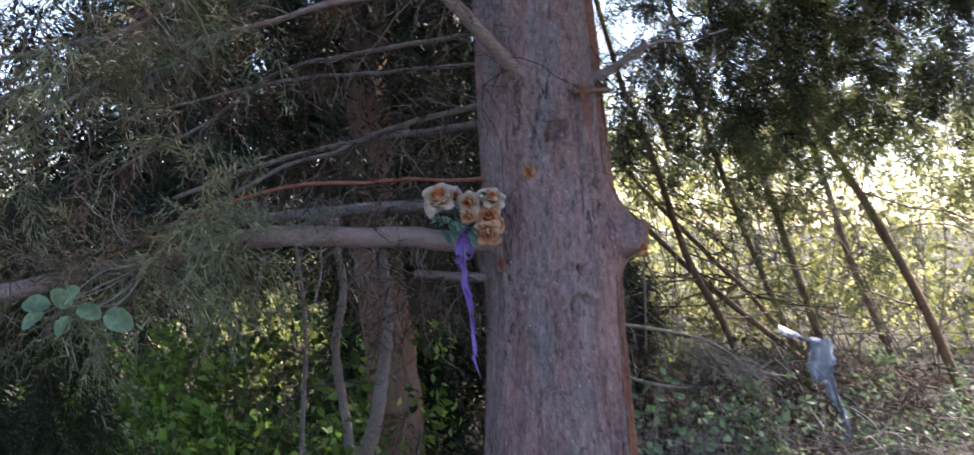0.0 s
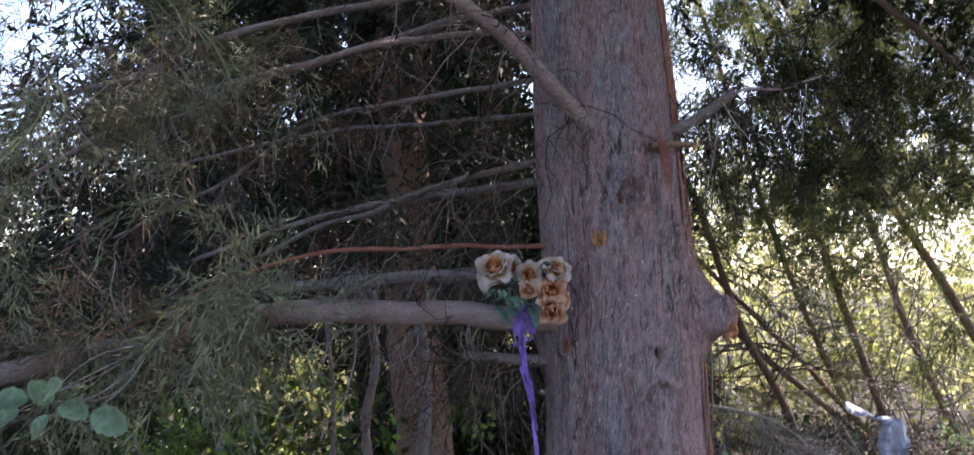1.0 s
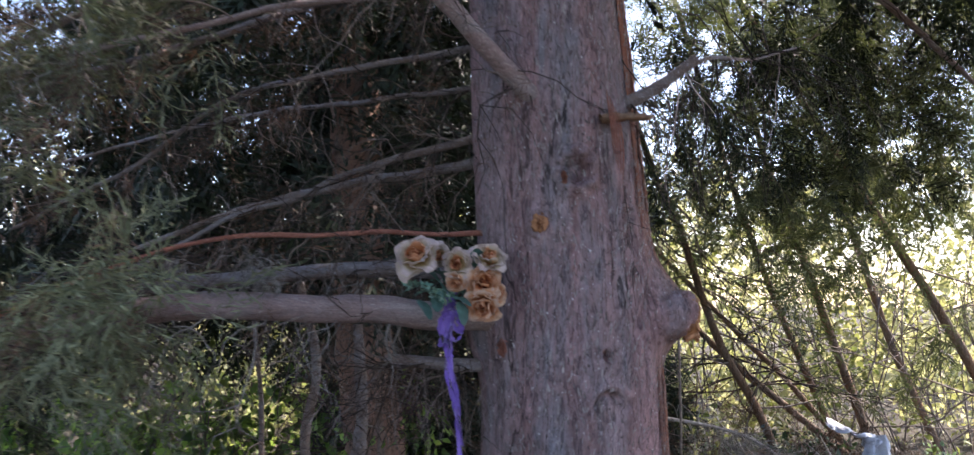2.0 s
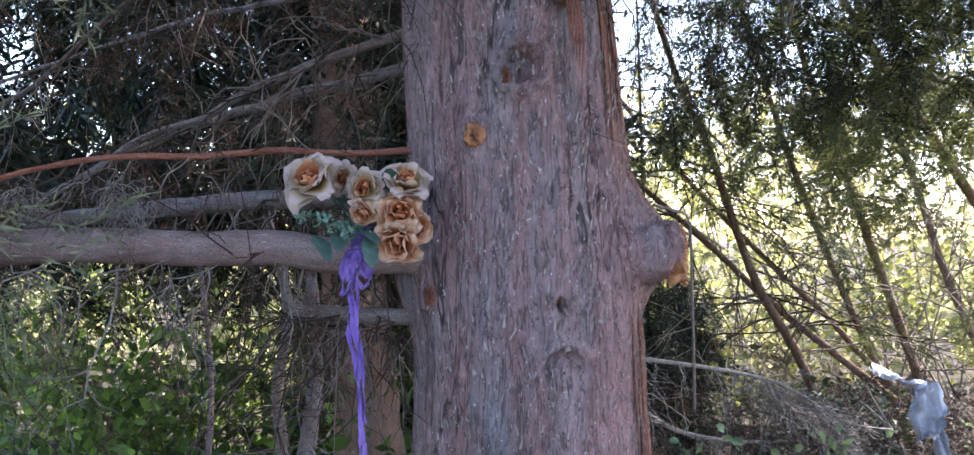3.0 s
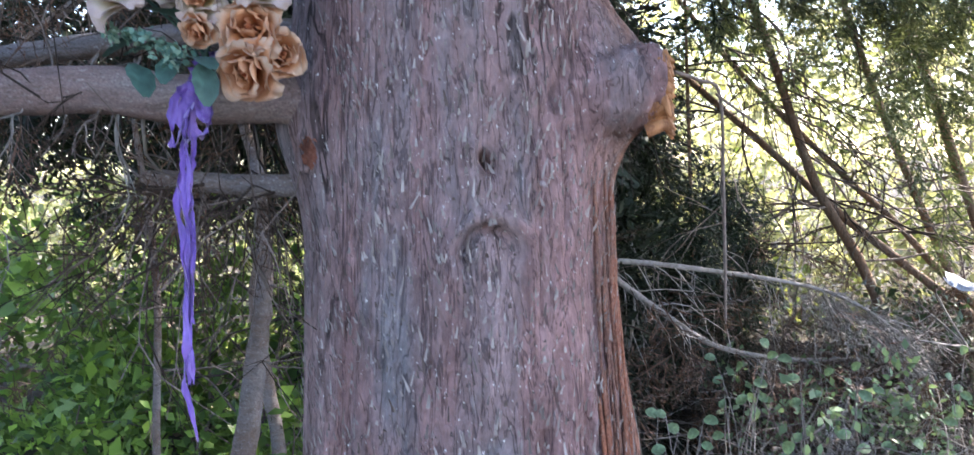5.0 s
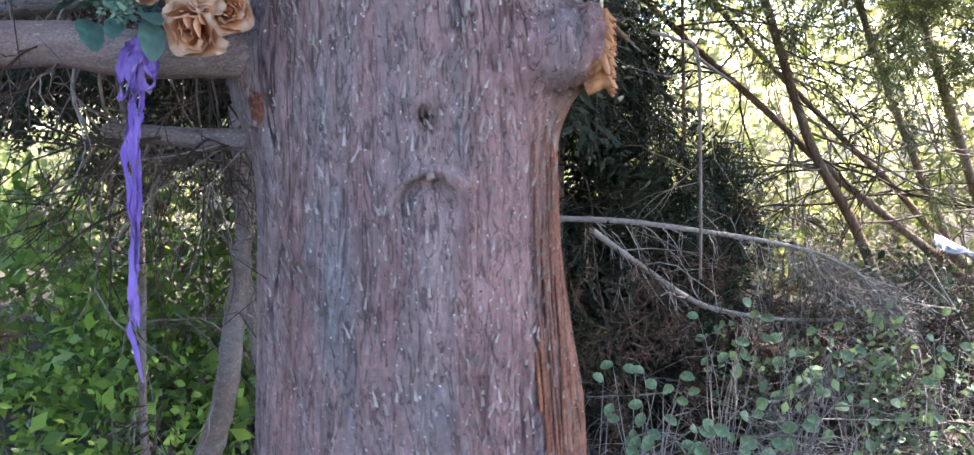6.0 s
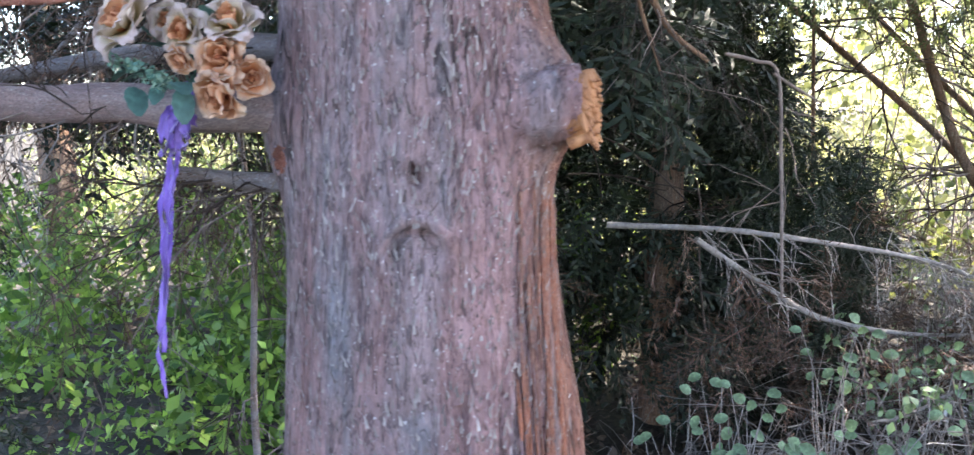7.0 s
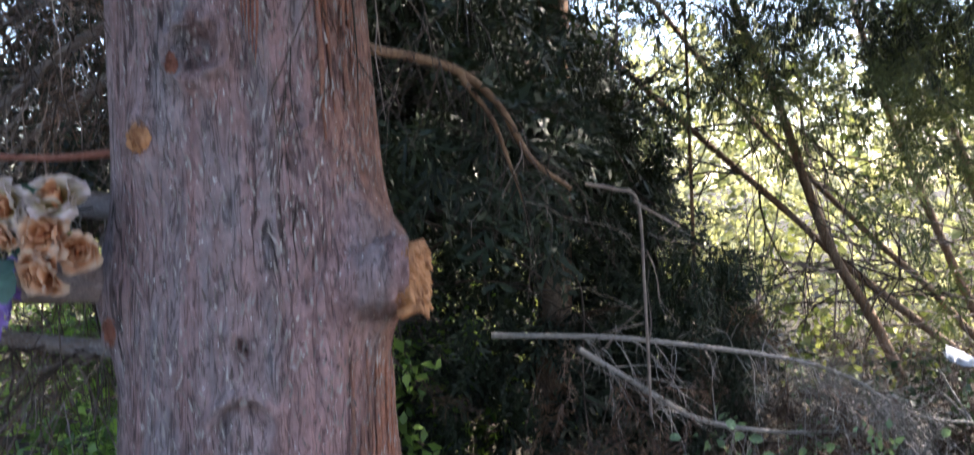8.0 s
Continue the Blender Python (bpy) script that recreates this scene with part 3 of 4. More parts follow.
    limb(tree, [(0.1, 2.7, 2.6), (-0.4, 2.5, 2.62), (-0.9, 2.2, 2.5), (-1.3, 1.9, 2.3)], 0.022, 0.012, BRANCH_BARK)
    # to the right and behind
    limb(tree, [(0.26, 2.62, 1.9), (0.35, 2.6, 1.935), (0.46, 2.6, 2.01)], 0.017, 0.011, GREY_BARK, 16, 0.06, 10, "short grey broken branch")
    limb(tree, [(0.44, 2.6, 1.99), (0.52, 2.68, 2.03), (0.62, 2.76, 2.05), (0.74, 2.85, 2.1)], 0.005, 0.0025, GREY_BARK)
    limb(tree, [(0.15, 2.75, 1.86), (0.09, 3.1, 1.88), (0.13, 3.35, 1.87), (0.23, 3.5, 1.84), (0.29, 3.6, 1.77), (0.35, 3.7, 1.64), (0.42, 3.8, 1.57)], 0.015, 0.006, PALE_WOOD, 40, 0.08, 10, "drooping dead branch with split orange wood")
    limb(tree, [(0.23, 3.5, 1.838), (0.29, 3.55, 1.73), (0.32, 3.6, 1.62), (0.34, 3.62, 1.54)], 0.007, 0.003, PALE_WOOD, 18, 0.06, 7)
    limb(tree, [(0.25, 2.75, 2.5), (0.7, 3.2, 2.6), (1.3, 3.9, 2.6), (2.0, 4.6, 2.4)], 0.022, 0.01, GREY_BARK)
    limb(tree, [(0.25, 2.8, 2.9), (0.3, 3.6, 3.0), (0.2, 4.6, 2.9)], 0.022, 0.01, GREY_BARK)

    # broken stub of flat split wood
    h = Heap()
    tube(h, glide([(0.25, 2.52, 1.862), (0.3, 2.525, 1.868), (0.33, 2.53, 1.868), (0.362, 2.535, 1.871)], 14), np.concatenate([np.linspace(0.017, 0.012, 11), (0.01, 0.008, 0.002)]), 9, 0.14)
    h.v[-1][:, 2] = 1.869 + 0.6 * (h.v[-1][:, 2] - 1.869)
    part("stub", h, PALE_WOOD, tree, "snapped stub of orange wood")
    h = Heap()
    for k in range(5):
        z0 = 1.85 - 0.012 * k
        tube(h, glide([(0.262 + 0.006 * k, 2.51, z0 + 0.07), (0.27 + 0.006 * k, 2.5, z0), (0.276 + 0.004 * k, 2.495, z0 - 0.07)], 6), (0.0006, 0.0016, 0.002, 0.002, 0.0015, 0.0005), 4)
    part("splinter", h, RED_BARK, tree, "torn strips of red bark")

    # big broken limb end on the right: bark collar with torn orange wood
    h = Heap()
    pts = glide([(0.2, 2.68, 1.4), (0.3, 2.63, 1.432), (0.38, 2.608, 1.452), (0.425, 2.612, 1.468), (0.442, 2.617, 1.47)], 34)
    tube(h, pts, np.interp(np.linspace(0, 1, 34), (0, 0.3, 0.55, 0.75, 0.93, 0.98, 1), (0.06, 0.056, 0.05, 0.045, 0.042, 0.034, 0.002)), 36, 0.05)
    knob = part("limb_stub", h, TRUNK_BARK, tree, "thick torn-off limb stub with grey bark")
    h = Heap()
    for _ in range(70):
        y, z = rng.uniform(-0.03, 0.032), rng.uniform(-0.046, 0.036)
        if (y / 0.037) ** 2 + (z / 0.056) ** 2 > 1:
            continue
        p = np.array([0.438, 2.618 + y, 1.468 + z])
        tube(h, [p - (0.01, 0, 0.012), p + (0.012, 0, -0.004), p + (0.016 + rng.uniform(0, 0.008), rng.normal() * 0.004, -0.008 - rng.uniform(0, 0.016))],
             (0.011, 0.009, 0.002), 5, 0.15)
    part("torn_wood", h, WOOD, knob, "torn orange heartwood")

    # knots
    def knot(x, z, wide, tall, mat, label):
        c = on_bark(x, z) + Vector((0, 0.004, 0))
        h = Heap()
        rings, sides = 7, 22
        v = [(c.x + wide * (i / rings) * math.cos(6.2832 * j / sides) * (1 + 0.1 * rng.normal()), c.y - 0.012 * (1 - (i / rings) ** 2) + 0.004 * rng.normal(),
              c.z + tall * (i / rings) * math.sin(6.2832 * j / sides) * (1 + 0.1 * rng.normal())) for i in range(rings + 1) for j in range(sides)]
        h.add(v, [(i * sides + j, i * sides + (j + 1) % sides, (i + 1) * sides + (j + 1) % sides, (i + 1) * sides + j) for i in range(rings) for j in range(sides)])
        k = part("knot", h, mat, tree, label)
        h = Heap()
        ring = [(c.x + wide * 1.15 * math.cos(a), c.y + 0.003, c.z + tall * 1.15 * math.sin(a)) for a in np.linspace(0, 6.2832, 26)]
        tube(h, ring, 0.006 + 0.002 * rng.random(26), 6, 0.2)
        part("collar", h, TRUNK_BARK, k)

    knot(0.123, 1.645, 0.018, 0.023, WOOD, "orange cut knot")
    knot(0.19, 1.748, 0.009, 0.017, RED_BARK, "torn red core of a rotted knot")
    knot(0.045, 1.392, 0.012, 0.02, RED_BARK, "red patch of bare wood")

    # dead twigs hanging from all the limbs
    h, dim = Heap(), Heap()
    for pts, r in BRANCHES[:13]:
        for q in range(44):
            k = rng.integers(4, len(pts))
            d = rng.normal(size=3) * (1, 0.9, 0.6) + (-0.7, 0, -0.35)
            where = Heap() if q < 18 else dim
            twig(where, pts[k], d, rng.uniform(0.08, 0.34), rng.uniform(0.0013, 0.0028), rng.uniform(0.1, 0.9), 0.28, 3)
            if q < 18:
                part("dead_twig", where, DEAD, tree)
    for pts, r in BRANCHES[13:]:
        for _ in range(26):
            k = rng.integers(3, len(pts))
            twig(dim if pts[-1][0] > 1 or rng.random() < 0.8 else h, pts[k], rng.normal(size=3) + (0.3, 0.2, -0.5), rng.uniform(0.1, 0.4), rng.uniform(0.0012, 0.0025), 0.7, 0.25, 2)
    part("dead_twigs", h, DEAD, tree, "fine bare grey-brown twigs", "stuff")
    part("inner_twigs", dim, SHADED_TWIG, tree, "fine inner twigs in shade-dark colour", "stuff")
    # long hanging strings under the level limb
    for _ in range(46):
        pts, r = BRANCHES[0] if rng.random() < 0.6 else BRANCHES[1]
        k = rng.integers(14, 62) if pts is BRANCHES[0][0] else rng.integers(8, len(pts))
        twig_part("hanging_twig", GREY_DEAD, tree, pts[k], rng.normal(size=3) * 0.3 + (0, 0, -1), rng.uniform(0.08, 0.38), rng.uniform(0.0012, 0.0028), 0.4, 0.34, 3, 4, 9)
    # dry growth hanging below and behind the limb, its shade put in dark colours
    h = Heap()
    p = box(34, (-1.25, 2.75, 0.85), (-0.2, 3.7, 1.5))
    p = p[patchy(p, 2.4, -0.1)]
    crown(h, THIN_SPRAYS, p, rng.normal(size=p.shape) * 0.35 + (0, 0, -1), 0.26, 0.8)
    part("hanging_shoots", h, SHADED_BROWN, tree, "dry hanging shoots with shade in their colour", "stuff")
    h = Heap()
    for _ in range(30):
        q = rng.uniform((-1.25, 2.7, 1.2), (-0.15, 3.6, 1.62))
        twig(h, q, rng.normal(size=3) * 0.35 + (0, 0, -1), rng.uniform(0.2, 0.6), 0.0022, 0.4, 0.25, 3, 3, 8)
    part("shaded_twigs", h, SHADED_TWIG, tree, "hanging twigs with shade put into their colour", "stuff")

    # tufts of dry shoots along the limbs
    h = Heap()
    for k, (pts, r) in enumerate(BRANCHES[:13]):
        m = 14
        p = pts[rng.integers(10, len(pts), m)] + rng.normal(size=(m, 3)) * (0.05, 0.05, 0.03)
        w = rng.normal(size=(m, 3)) * (0.6, 0.6, 0.3) + (-0.3, 0, -0.9)
        crown(h, THIN_SPRAYS, p, w, 0.16, 0.8)
    part("dry_shoots", h, BROWN_SHOOTS, tree, "dry brown hanging shoots", "stuff")

    # living shoots: feathery clumps on the outer branches
    h = Heap()
    centres = []
    for k, m in ((0, 13), (3, 5), (9, 7), (10, 8), (12, 8), (6, 4), (11, 6)):
        pts, r = BRANCHES[k]
        outer = pts[(pts[:, 0] < -0.64) & (pts[:, 0] > -1.7)]
        centres.append(outer[rng.integers(0, len(outer), m)] + rng.normal(size=(m, 3)) * 0.05)
    p = box(36, (-1.5, 1.75, 1.5), (-0.66, 2.4, 2.3))
    over = rng.normal(size=(9, 3)) * (0.06, 0.05, 0.03) + (-0.7, 2.3, 1.45)
    centres = np.vstack(centres + [p, over])
    centres = centres[(centres[:, 0] > -1.3) | (centres[:, 2] < 1.9)]
    for c in centres:
        out = rng.normal(size=3) * (0.7, 0.5, 0.35) + (-0.35, -0.25, -0.5)
        m = rng.integers(3, 7)
        p = c + rng.normal(size=(m, 3)) * 0.025
        crown(h, STRANDS, p, out + rng.normal(size=(m, 3)) * 0.55, 0.25, 0.7)
    part("shoots", h, CYPRESS, tree, "grey-green drooping shoots", "stuff")
    h = Heap()
    p = box(110, (-1.5, 2.0, 1.4), (-0.6, 2.8, 2.3))
    crown(h, THIN_SPRAYS, p, rng.normal(size=p.shape) * 0.5 + (-0.2, -0.1, -0.9), 0.2, 0.8)
    part("dry_shoots", h, BROWN_SHOOTS, tree, "dry brown shoots among the green", "stuff")
    h = Heap()
    for q in p[:70]:
        twig(h, q, rng.normal(size=3) * 0.5 + (0, 0, -1), rng.uniform(0.1, 0.35), 0.0018, 0.4, 0.3, 3, 3, 8)
    part("pale_twigs", h, GREY_DEAD, tree, "thin pale bare twigs", "stuff")

    # the dense crown above, spread mostly unseen to block sky and sun light
    h = Heap()
    p = box(4600, (-3.6, -0.2, 2.6), (4.2, 5.4, 5.4))
    p = p[patchy(p, 0.8, -0.2)]
    near = np.hypot(p[:, 0] - 0.2, p[:, 1] - 2.6)
    p = p[p[:, 2] > 2.5 + 0.14 * near]
    p = p[~((p[:, 0] < -1.0) & (p[:, 1] > 0.8))]
    crown(h, COARSE, p, rng.normal(size=p.shape) * 0.6 + np.sign(p[:, :1] - 0.2) * (0.7, 0, 0) + (0, 0, -0.4), 0.42, 0.6)
    p = box(240, (0.5, 4.0, 2.05), (2.5, 5.4, 2.9))
    p = p[patchy(p, 1.3, -0.2)]
    crown(h, SPRAYS, p, rng.normal(size=p.shape) * 0.6 + (0.4, 0.2, -0.6), 0.32, 0.6)
    p = box(950, (-2.4, 1.9, 0.5), (-1.05, 3.3, 1.7))
    p = p[patchy(p, 1.6, -0.15)]
    crown(h, SPRAYS, p, rng.normal(size=p.shape) * 0.6 + (-0.3, 0, -0.9), 0.26, 0.6)
    # extra boughs above the view, added to keep sun off the trunk flank
    p = box(720, (0.9, 2.9, 3.0), (2.9, 4.7, 4.0))
    crown(h, COARSE, p, rng.normal(size=p.shape) * 0.6 + (0.6, 0.1, -0.4), 0.45, 0.6)
    part("crown", h, SHADED_CYPRESS, tree, "dense green crown, shade put into the leaf colour", "stuff")
    return tree


build_conifer()

def build_tuft(place, size, count):
    """A matted tuft of dry pale twigs caught on a branch."""
    tuft = thing("twig_tuft", place, "matted tuft of pale dry twigs on the branch", "twigs", "dry twig tufts")
    h = Heap()
    for _ in range(count):
        p = np.asarray(place) + rng.normal(size=3) * size * 0.25
        twig(h, p, rng.normal(size=3) + (0, 0, -0.6), rng.uniform(0.5, 1.3) * size, 0.0012, 0.7, 0.4, 2, 3, 7)
    part("mat", h, GREY_DEAD, tuft, "", "stuff")


build_tuft((-0.44, 2.46, 1.55), 0.07, 60)
build_tuft((-0.62, 2.47, 1.56), 0.06, 40)
build_tuft((-1.1, 2.24, 1.42), 0.07, 60)

# ---- the wood behind ----
def wood_tree(name, points, r0, r1, bark_mat, label, leaf_mat, shapes, count, low, high, size, group, sag=-0.5, bare=12, gaps=-0.1, branch=0.007, ragged=0.0, lean=None):
    """A slim tree: trunk, bare side branches, crown of shoots in a box, narrowing upward where lean is given."""
    p0 = points[0]
    tree = thing(name, (p0[0], p0[1], height(p0[0], p0[1])), label, "tree", group)
    pts = glide(points, 44)
    h = Heap()
    tube(h, pts, np.linspace(r0, r1, 44), 12, 0.05)
    part("trunk", h, bark_mat, tree)
    for _ in range(bare):
        k = rng.integers(8, 40)
        twig_part("side_branch", DEAD if leaf_mat is not SHADED_CYPRESS else SHADED_TWIG, tree, pts[k], rng.normal(size=3) * (1, 0.7, 0.4) + (0, 0, 0.15), rng.uniform(0.4, 1.3), branch, 0.25, 0.16, 4, 4, 8)
    h = Heap()
    p = box(count, low, high)
    p = p[patchy(p, 1.1, gaps, p0[0])]
    if ragged:
        q = box(count, (low[0], low[1], low[2] - ragged), (high[0], high[1], low[2] + 0.3))
        q = q[patchy(q, 1.4, 0.25, p0[0] + 5)]
        q = q[rng.random(len(q)) < ((q[:, 2] - low[2] + ragged) / (ragged + 0.3)) ** 1.3]
        p = np.vstack([p, q])
    if lean is not None:
        p = p[p[:, 0] < lean - 0.85 * (p[:, 2] - 1.3)]
    crown(h, shapes, p, rng.normal(size=p.shape) * 0.7 + (0, -0.1, sag), size, 0.6)
    part("crown", h, leaf_mat, tree, "", "stuff")
    return tree


G = "slim leaning trees in the wood"
L = "slim leaning brown trunk with feathery dark green crown"
wood_tree("leaning_tree", [(1.75, 6.4, 0.1), (1.45, 6.4, 0.83), (1.22, 6.4, 1.26), (0.96, 6.4, 2.04), (0.77, 6.4, 2.51), (0.3, 6.4, 4.2)], 0.029, 0.017, FAR_BARK, L, GREEN_CYPRESS, SPRAYS, 470, (0.62, 4.7, 2.0), (2.1, 6.9, 3.9), 0.34, G, ragged=1.25)
wood_tree("leaning_tree", [(2.35, 7.2, 0.1), (2.12, 7.2, 0.64), (1.84, 7.2, 1.32), (1.59, 7.2, 2.0), (1.43, 7.2, 2.53), (0.9, 7.2, 4.4)], 0.027, 0.017, FAR_BARK, L, GREEN_CYPRESS, SPRAYS, 420, (1.15, 5.6, 2.1), (2.7, 7.6, 4.2), 0.36, G, ragged=1.25)
wood_tree("leaning_tree", [(2.45, 7.0, 0.1), (2.29, 7.0, 0.64), (2.05, 7.0, 1.37), (1.83, 7.0, 2.03), (1.63, 7.0, 2.64), (1.2, 7.0, 4.4)], 0.033, 0.019, FAR_BARK, L, GREEN_CYPRESS, SPRAYS, 440, (1.5, 5.0, 2.15), (3.2, 7.2, 4.0), 0.36, G, ragged=1.25)
wood_tree("leaning_tree", [(3.1, 6.3, 0.1), (2.82, 6.3, 0.82), (2.5, 6.3, 1.45), (2.14, 6.3, 2.05), (1.81, 6.3, 2.6), (1.0, 6.3, 4.0)], 0.035, 0.019, FAR_BARK, L, GREEN_CYPRESS, SPRAYS, 400, (1.5, 4.7, 2.25), (3.6, 6.6, 3.8), 0.34, G, ragged=1.25)
wood_tree("leaning_tree", [(2.6, 6.6, 0.1), (1.86, 6.6, 0.69), (1.34, 6.6, 1.12), (1.04, 6.6, 1.41), (0.3, 6.6, 2.1), (-0.6, 6.6, 3.0)], 0.026, 0.014, FAR_BARK, "low leaning brown trunk with thin side branches", SHADED_CYPRESS, SPRAYS, 110, (-0.5, 6.0, 1.3), (0.3, 7.0, 3.0), 0.34, G)
wood_tree("leaning_tree", [(2.6, 7.0, 0.1), (2.01, 7.0, 0.71), (1.74, 7.0, 1.02), (1.47, 7.0, 1.28), (0.8, 7.0, 2.0), (0.2, 7.0, 2.8)], 0.022, 0.014, FAR_BARK, "low leaning brown trunk with thin side branches", SHADED_CYPRESS, SPRAYS, 90, (-0.5, 6.4, 1.5), (0.3, 7.4, 3.0), 0.34, G)
wood_tree("leaning_tree", [(3.6, 9.0, 0.2), (3.21, 9.0, 1.15), (2.99, 9.0, 1.87), (2.7, 9.0, 2.8), (2.3, 9.0, 4.5)], 0.036, 0.023, FAR_BARK, L, GREEN_CYPRESS, SPRAYS, 260, (2.2, 7.6, 2.4), (5.0, 9.4, 4.8), 0.42, G, ragged=0.9)

# conifers right behind the great trunk, dry inside, shade put into dark foliage
K = "dark conifers behind the great tree"
wood_tree("young_conifer", [(0.6, 5.9, 0.0), (0.61, 5.9, 0.6), (0.59, 5.9, 1.2), (0.55, 5.9, 2.9)], 0.016, 0.006, FAR_BARK, "low conifer in shade-dark foliage with dry brown lower shoots", SHADED_CYPRESS, SPRAYS + COARSE[:2], 1250, (0.15, 5.4, 0.15), (0.82, 6.4, 3.0), 0.28, K, -0.7, 30, -0.3, 0.004, lean=0.95)
wood_tree("conifer_tree", [(-0.05, 5.6, 0.0), (-0.02, 5.6, 1.0), (0.0, 5.6, 2.2), (0.0, 5.6, 4.6)], 0.09, 0.06, FAR_BARK, "dense conifer with shade-dark foliage and dry brown interior", SHADED_CYPRESS, COARSE, 2300, (-1.0, 4.9, 0.4), (0.35, 6.4, 4.2), 0.34, K, -0.7, 40, -0.4, 0.006, lean=1.0)
wood_tree("conifer_tree", [(-0.56, 4.7, 0.0), (-0.6, 4.72, 0.8), (-0.68, 4.75, 1.5), (-0.75, 4.8, 3.0), (-0.8, 4.8, 5.0)], 0.15, 0.1, SHADE_BARK, "conifer with red-brown trunk behind the level branch", SHADED_CYPRESS, COARSE, 2300, (-2.4, 3.5, 1.6), (0.25, 6.0, 4.8), 0.36, K, -0.6, 40, -0.3, 0.007)
wood_tree("conifer_tree", [(-4.7, 6.6, 0.0), (-4.7, 6.6, 1.5), (-4.8, 6.6, 3.0), (-4.8, 6.6, 5.2)], 0.14, 0.09, FAR_BARK, "dense conifer with shade-dark foliage and hanging dry twigs", SHADED_CYPRESS, COARSE, 1000, (-4.0, 4.2, 1.5), (-1.5, 7.0, 2.5), 0.4, K, -0.6, 40, -0.05, 0.007)
wood_tree("conifer_tree", [(-1.4, 7.4, 0.0), (-1.4, 7.4, 1.5), (-1.5, 7.4, 3.0), (-1.5, 7.4, 5.2)], 0.12, 0.09, FAR_BARK, "dense conifer with shade-dark foliage and hanging dry twigs", SHADED_CYPRESS, COARSE, 2300, (-3.1, 6.2, 1.12), (-0.35, 8.4, 4.6), 0.4, K, -0.6, 30, -0.2, 0.007)


def bush(name, count, low, high, size, mat, label, gaps=-0.05, scale=0.9, shapes=None, stems=14, group=""):
    c = ((low[0] + high[0]) / 2, (low[1] + high[1]) / 2)
    b = thing(name, (*c, height(*c)), label, "bush", group)
    for _ in range(stems):
        x, y = rng.uniform(low[0], high[0]), rng.uniform(low[1], high[1])
        twig_part("stem", DEAD, b, (x, y, height(x, y) - 0.02), rng.normal(size=3) * 0.35 + (0, 0, 1), (high[2]) * rng.uniform(0.6, 1.0), 0.009, 0.0, 0.14, 4, 4, 8)
    h = Heap()
    p = box(count, low, high)
    p = p[patchy(p, scale, gaps, low[0])]
    crown(h, shapes or CLUMPS, p, rng.normal(size=p.shape), size, 1.0)
    part("leaves", h, mat, b, "", "stuff")
    return b


U = "bramble thicket"
bush("bramble_bush", 1000, (-4.2, 4.5, 0.05), (-0.35, 6.4, 0.98), 0.18, BRAMBLE, "leafy green bramble thicket in dappled sun", -0.04, 1.6, BROAD_CLUMPS + CLUMPS[:2], 12, U)
bush("bramble_bush", 480, (-6.0, 6.4, 0.1), (0.2, 8.4, 1.25), 0.2, SUN_BRAMBLE, "bramble thicket with sunlight put into its yellow-green leaf colour", -0.02, 1.1, BROAD_CLUMPS + CLUMPS[:2], 12, U)
bush("bramble_bush", 260, (-2.2, 3.5, 0.02), (-0.45, 4.7, 0.6), 0.11, BRAMBLE, "low dark green bramble leaves under the branch", -0.12, 1.6, BROAD_CLUMPS, 12, U)
W = "sunlit shrubs beyond the trees"
bush("shrub", 190, (0.9, 7.6, 0.3), (5.0, 8.9, 2.6), 0.26, OLIVE, "loose olive-green shrub between the slim trees", 0.12, 1.0, None, 16, W)
bush("shrub", 560, (0.6, 9.0, 0.2), (7.5, 11.0, 2.7), 0.4, SUN_TONED, "yellow-green shrub beyond the trees, sun glare in its pale colour", -0.08, 0.8, FINE_CLUMPS + CLUMPS[:3], 12, W)
bush("shrub", 560, (-7.5, 9.0, 0.2), (0.6, 11.0, 1.65), 0.4, SUN_TONED, "yellow-green shrub beyond the trees, sun glare in its pale colour", -0.05, 0.8, FINE_CLUMPS + CLUMPS[:3], 12, W)
bush("shrub", 800, (-9.0, 13.0, 0.2), (11.0, 16.0, 3.6), 0.6, SUN_TONED, "tall yellow-green shrubs behind the wood, sun glare in their pale colour", -0.1, 0.5, FINE_CLUMPS + CLUMPS[:3], 12, W)

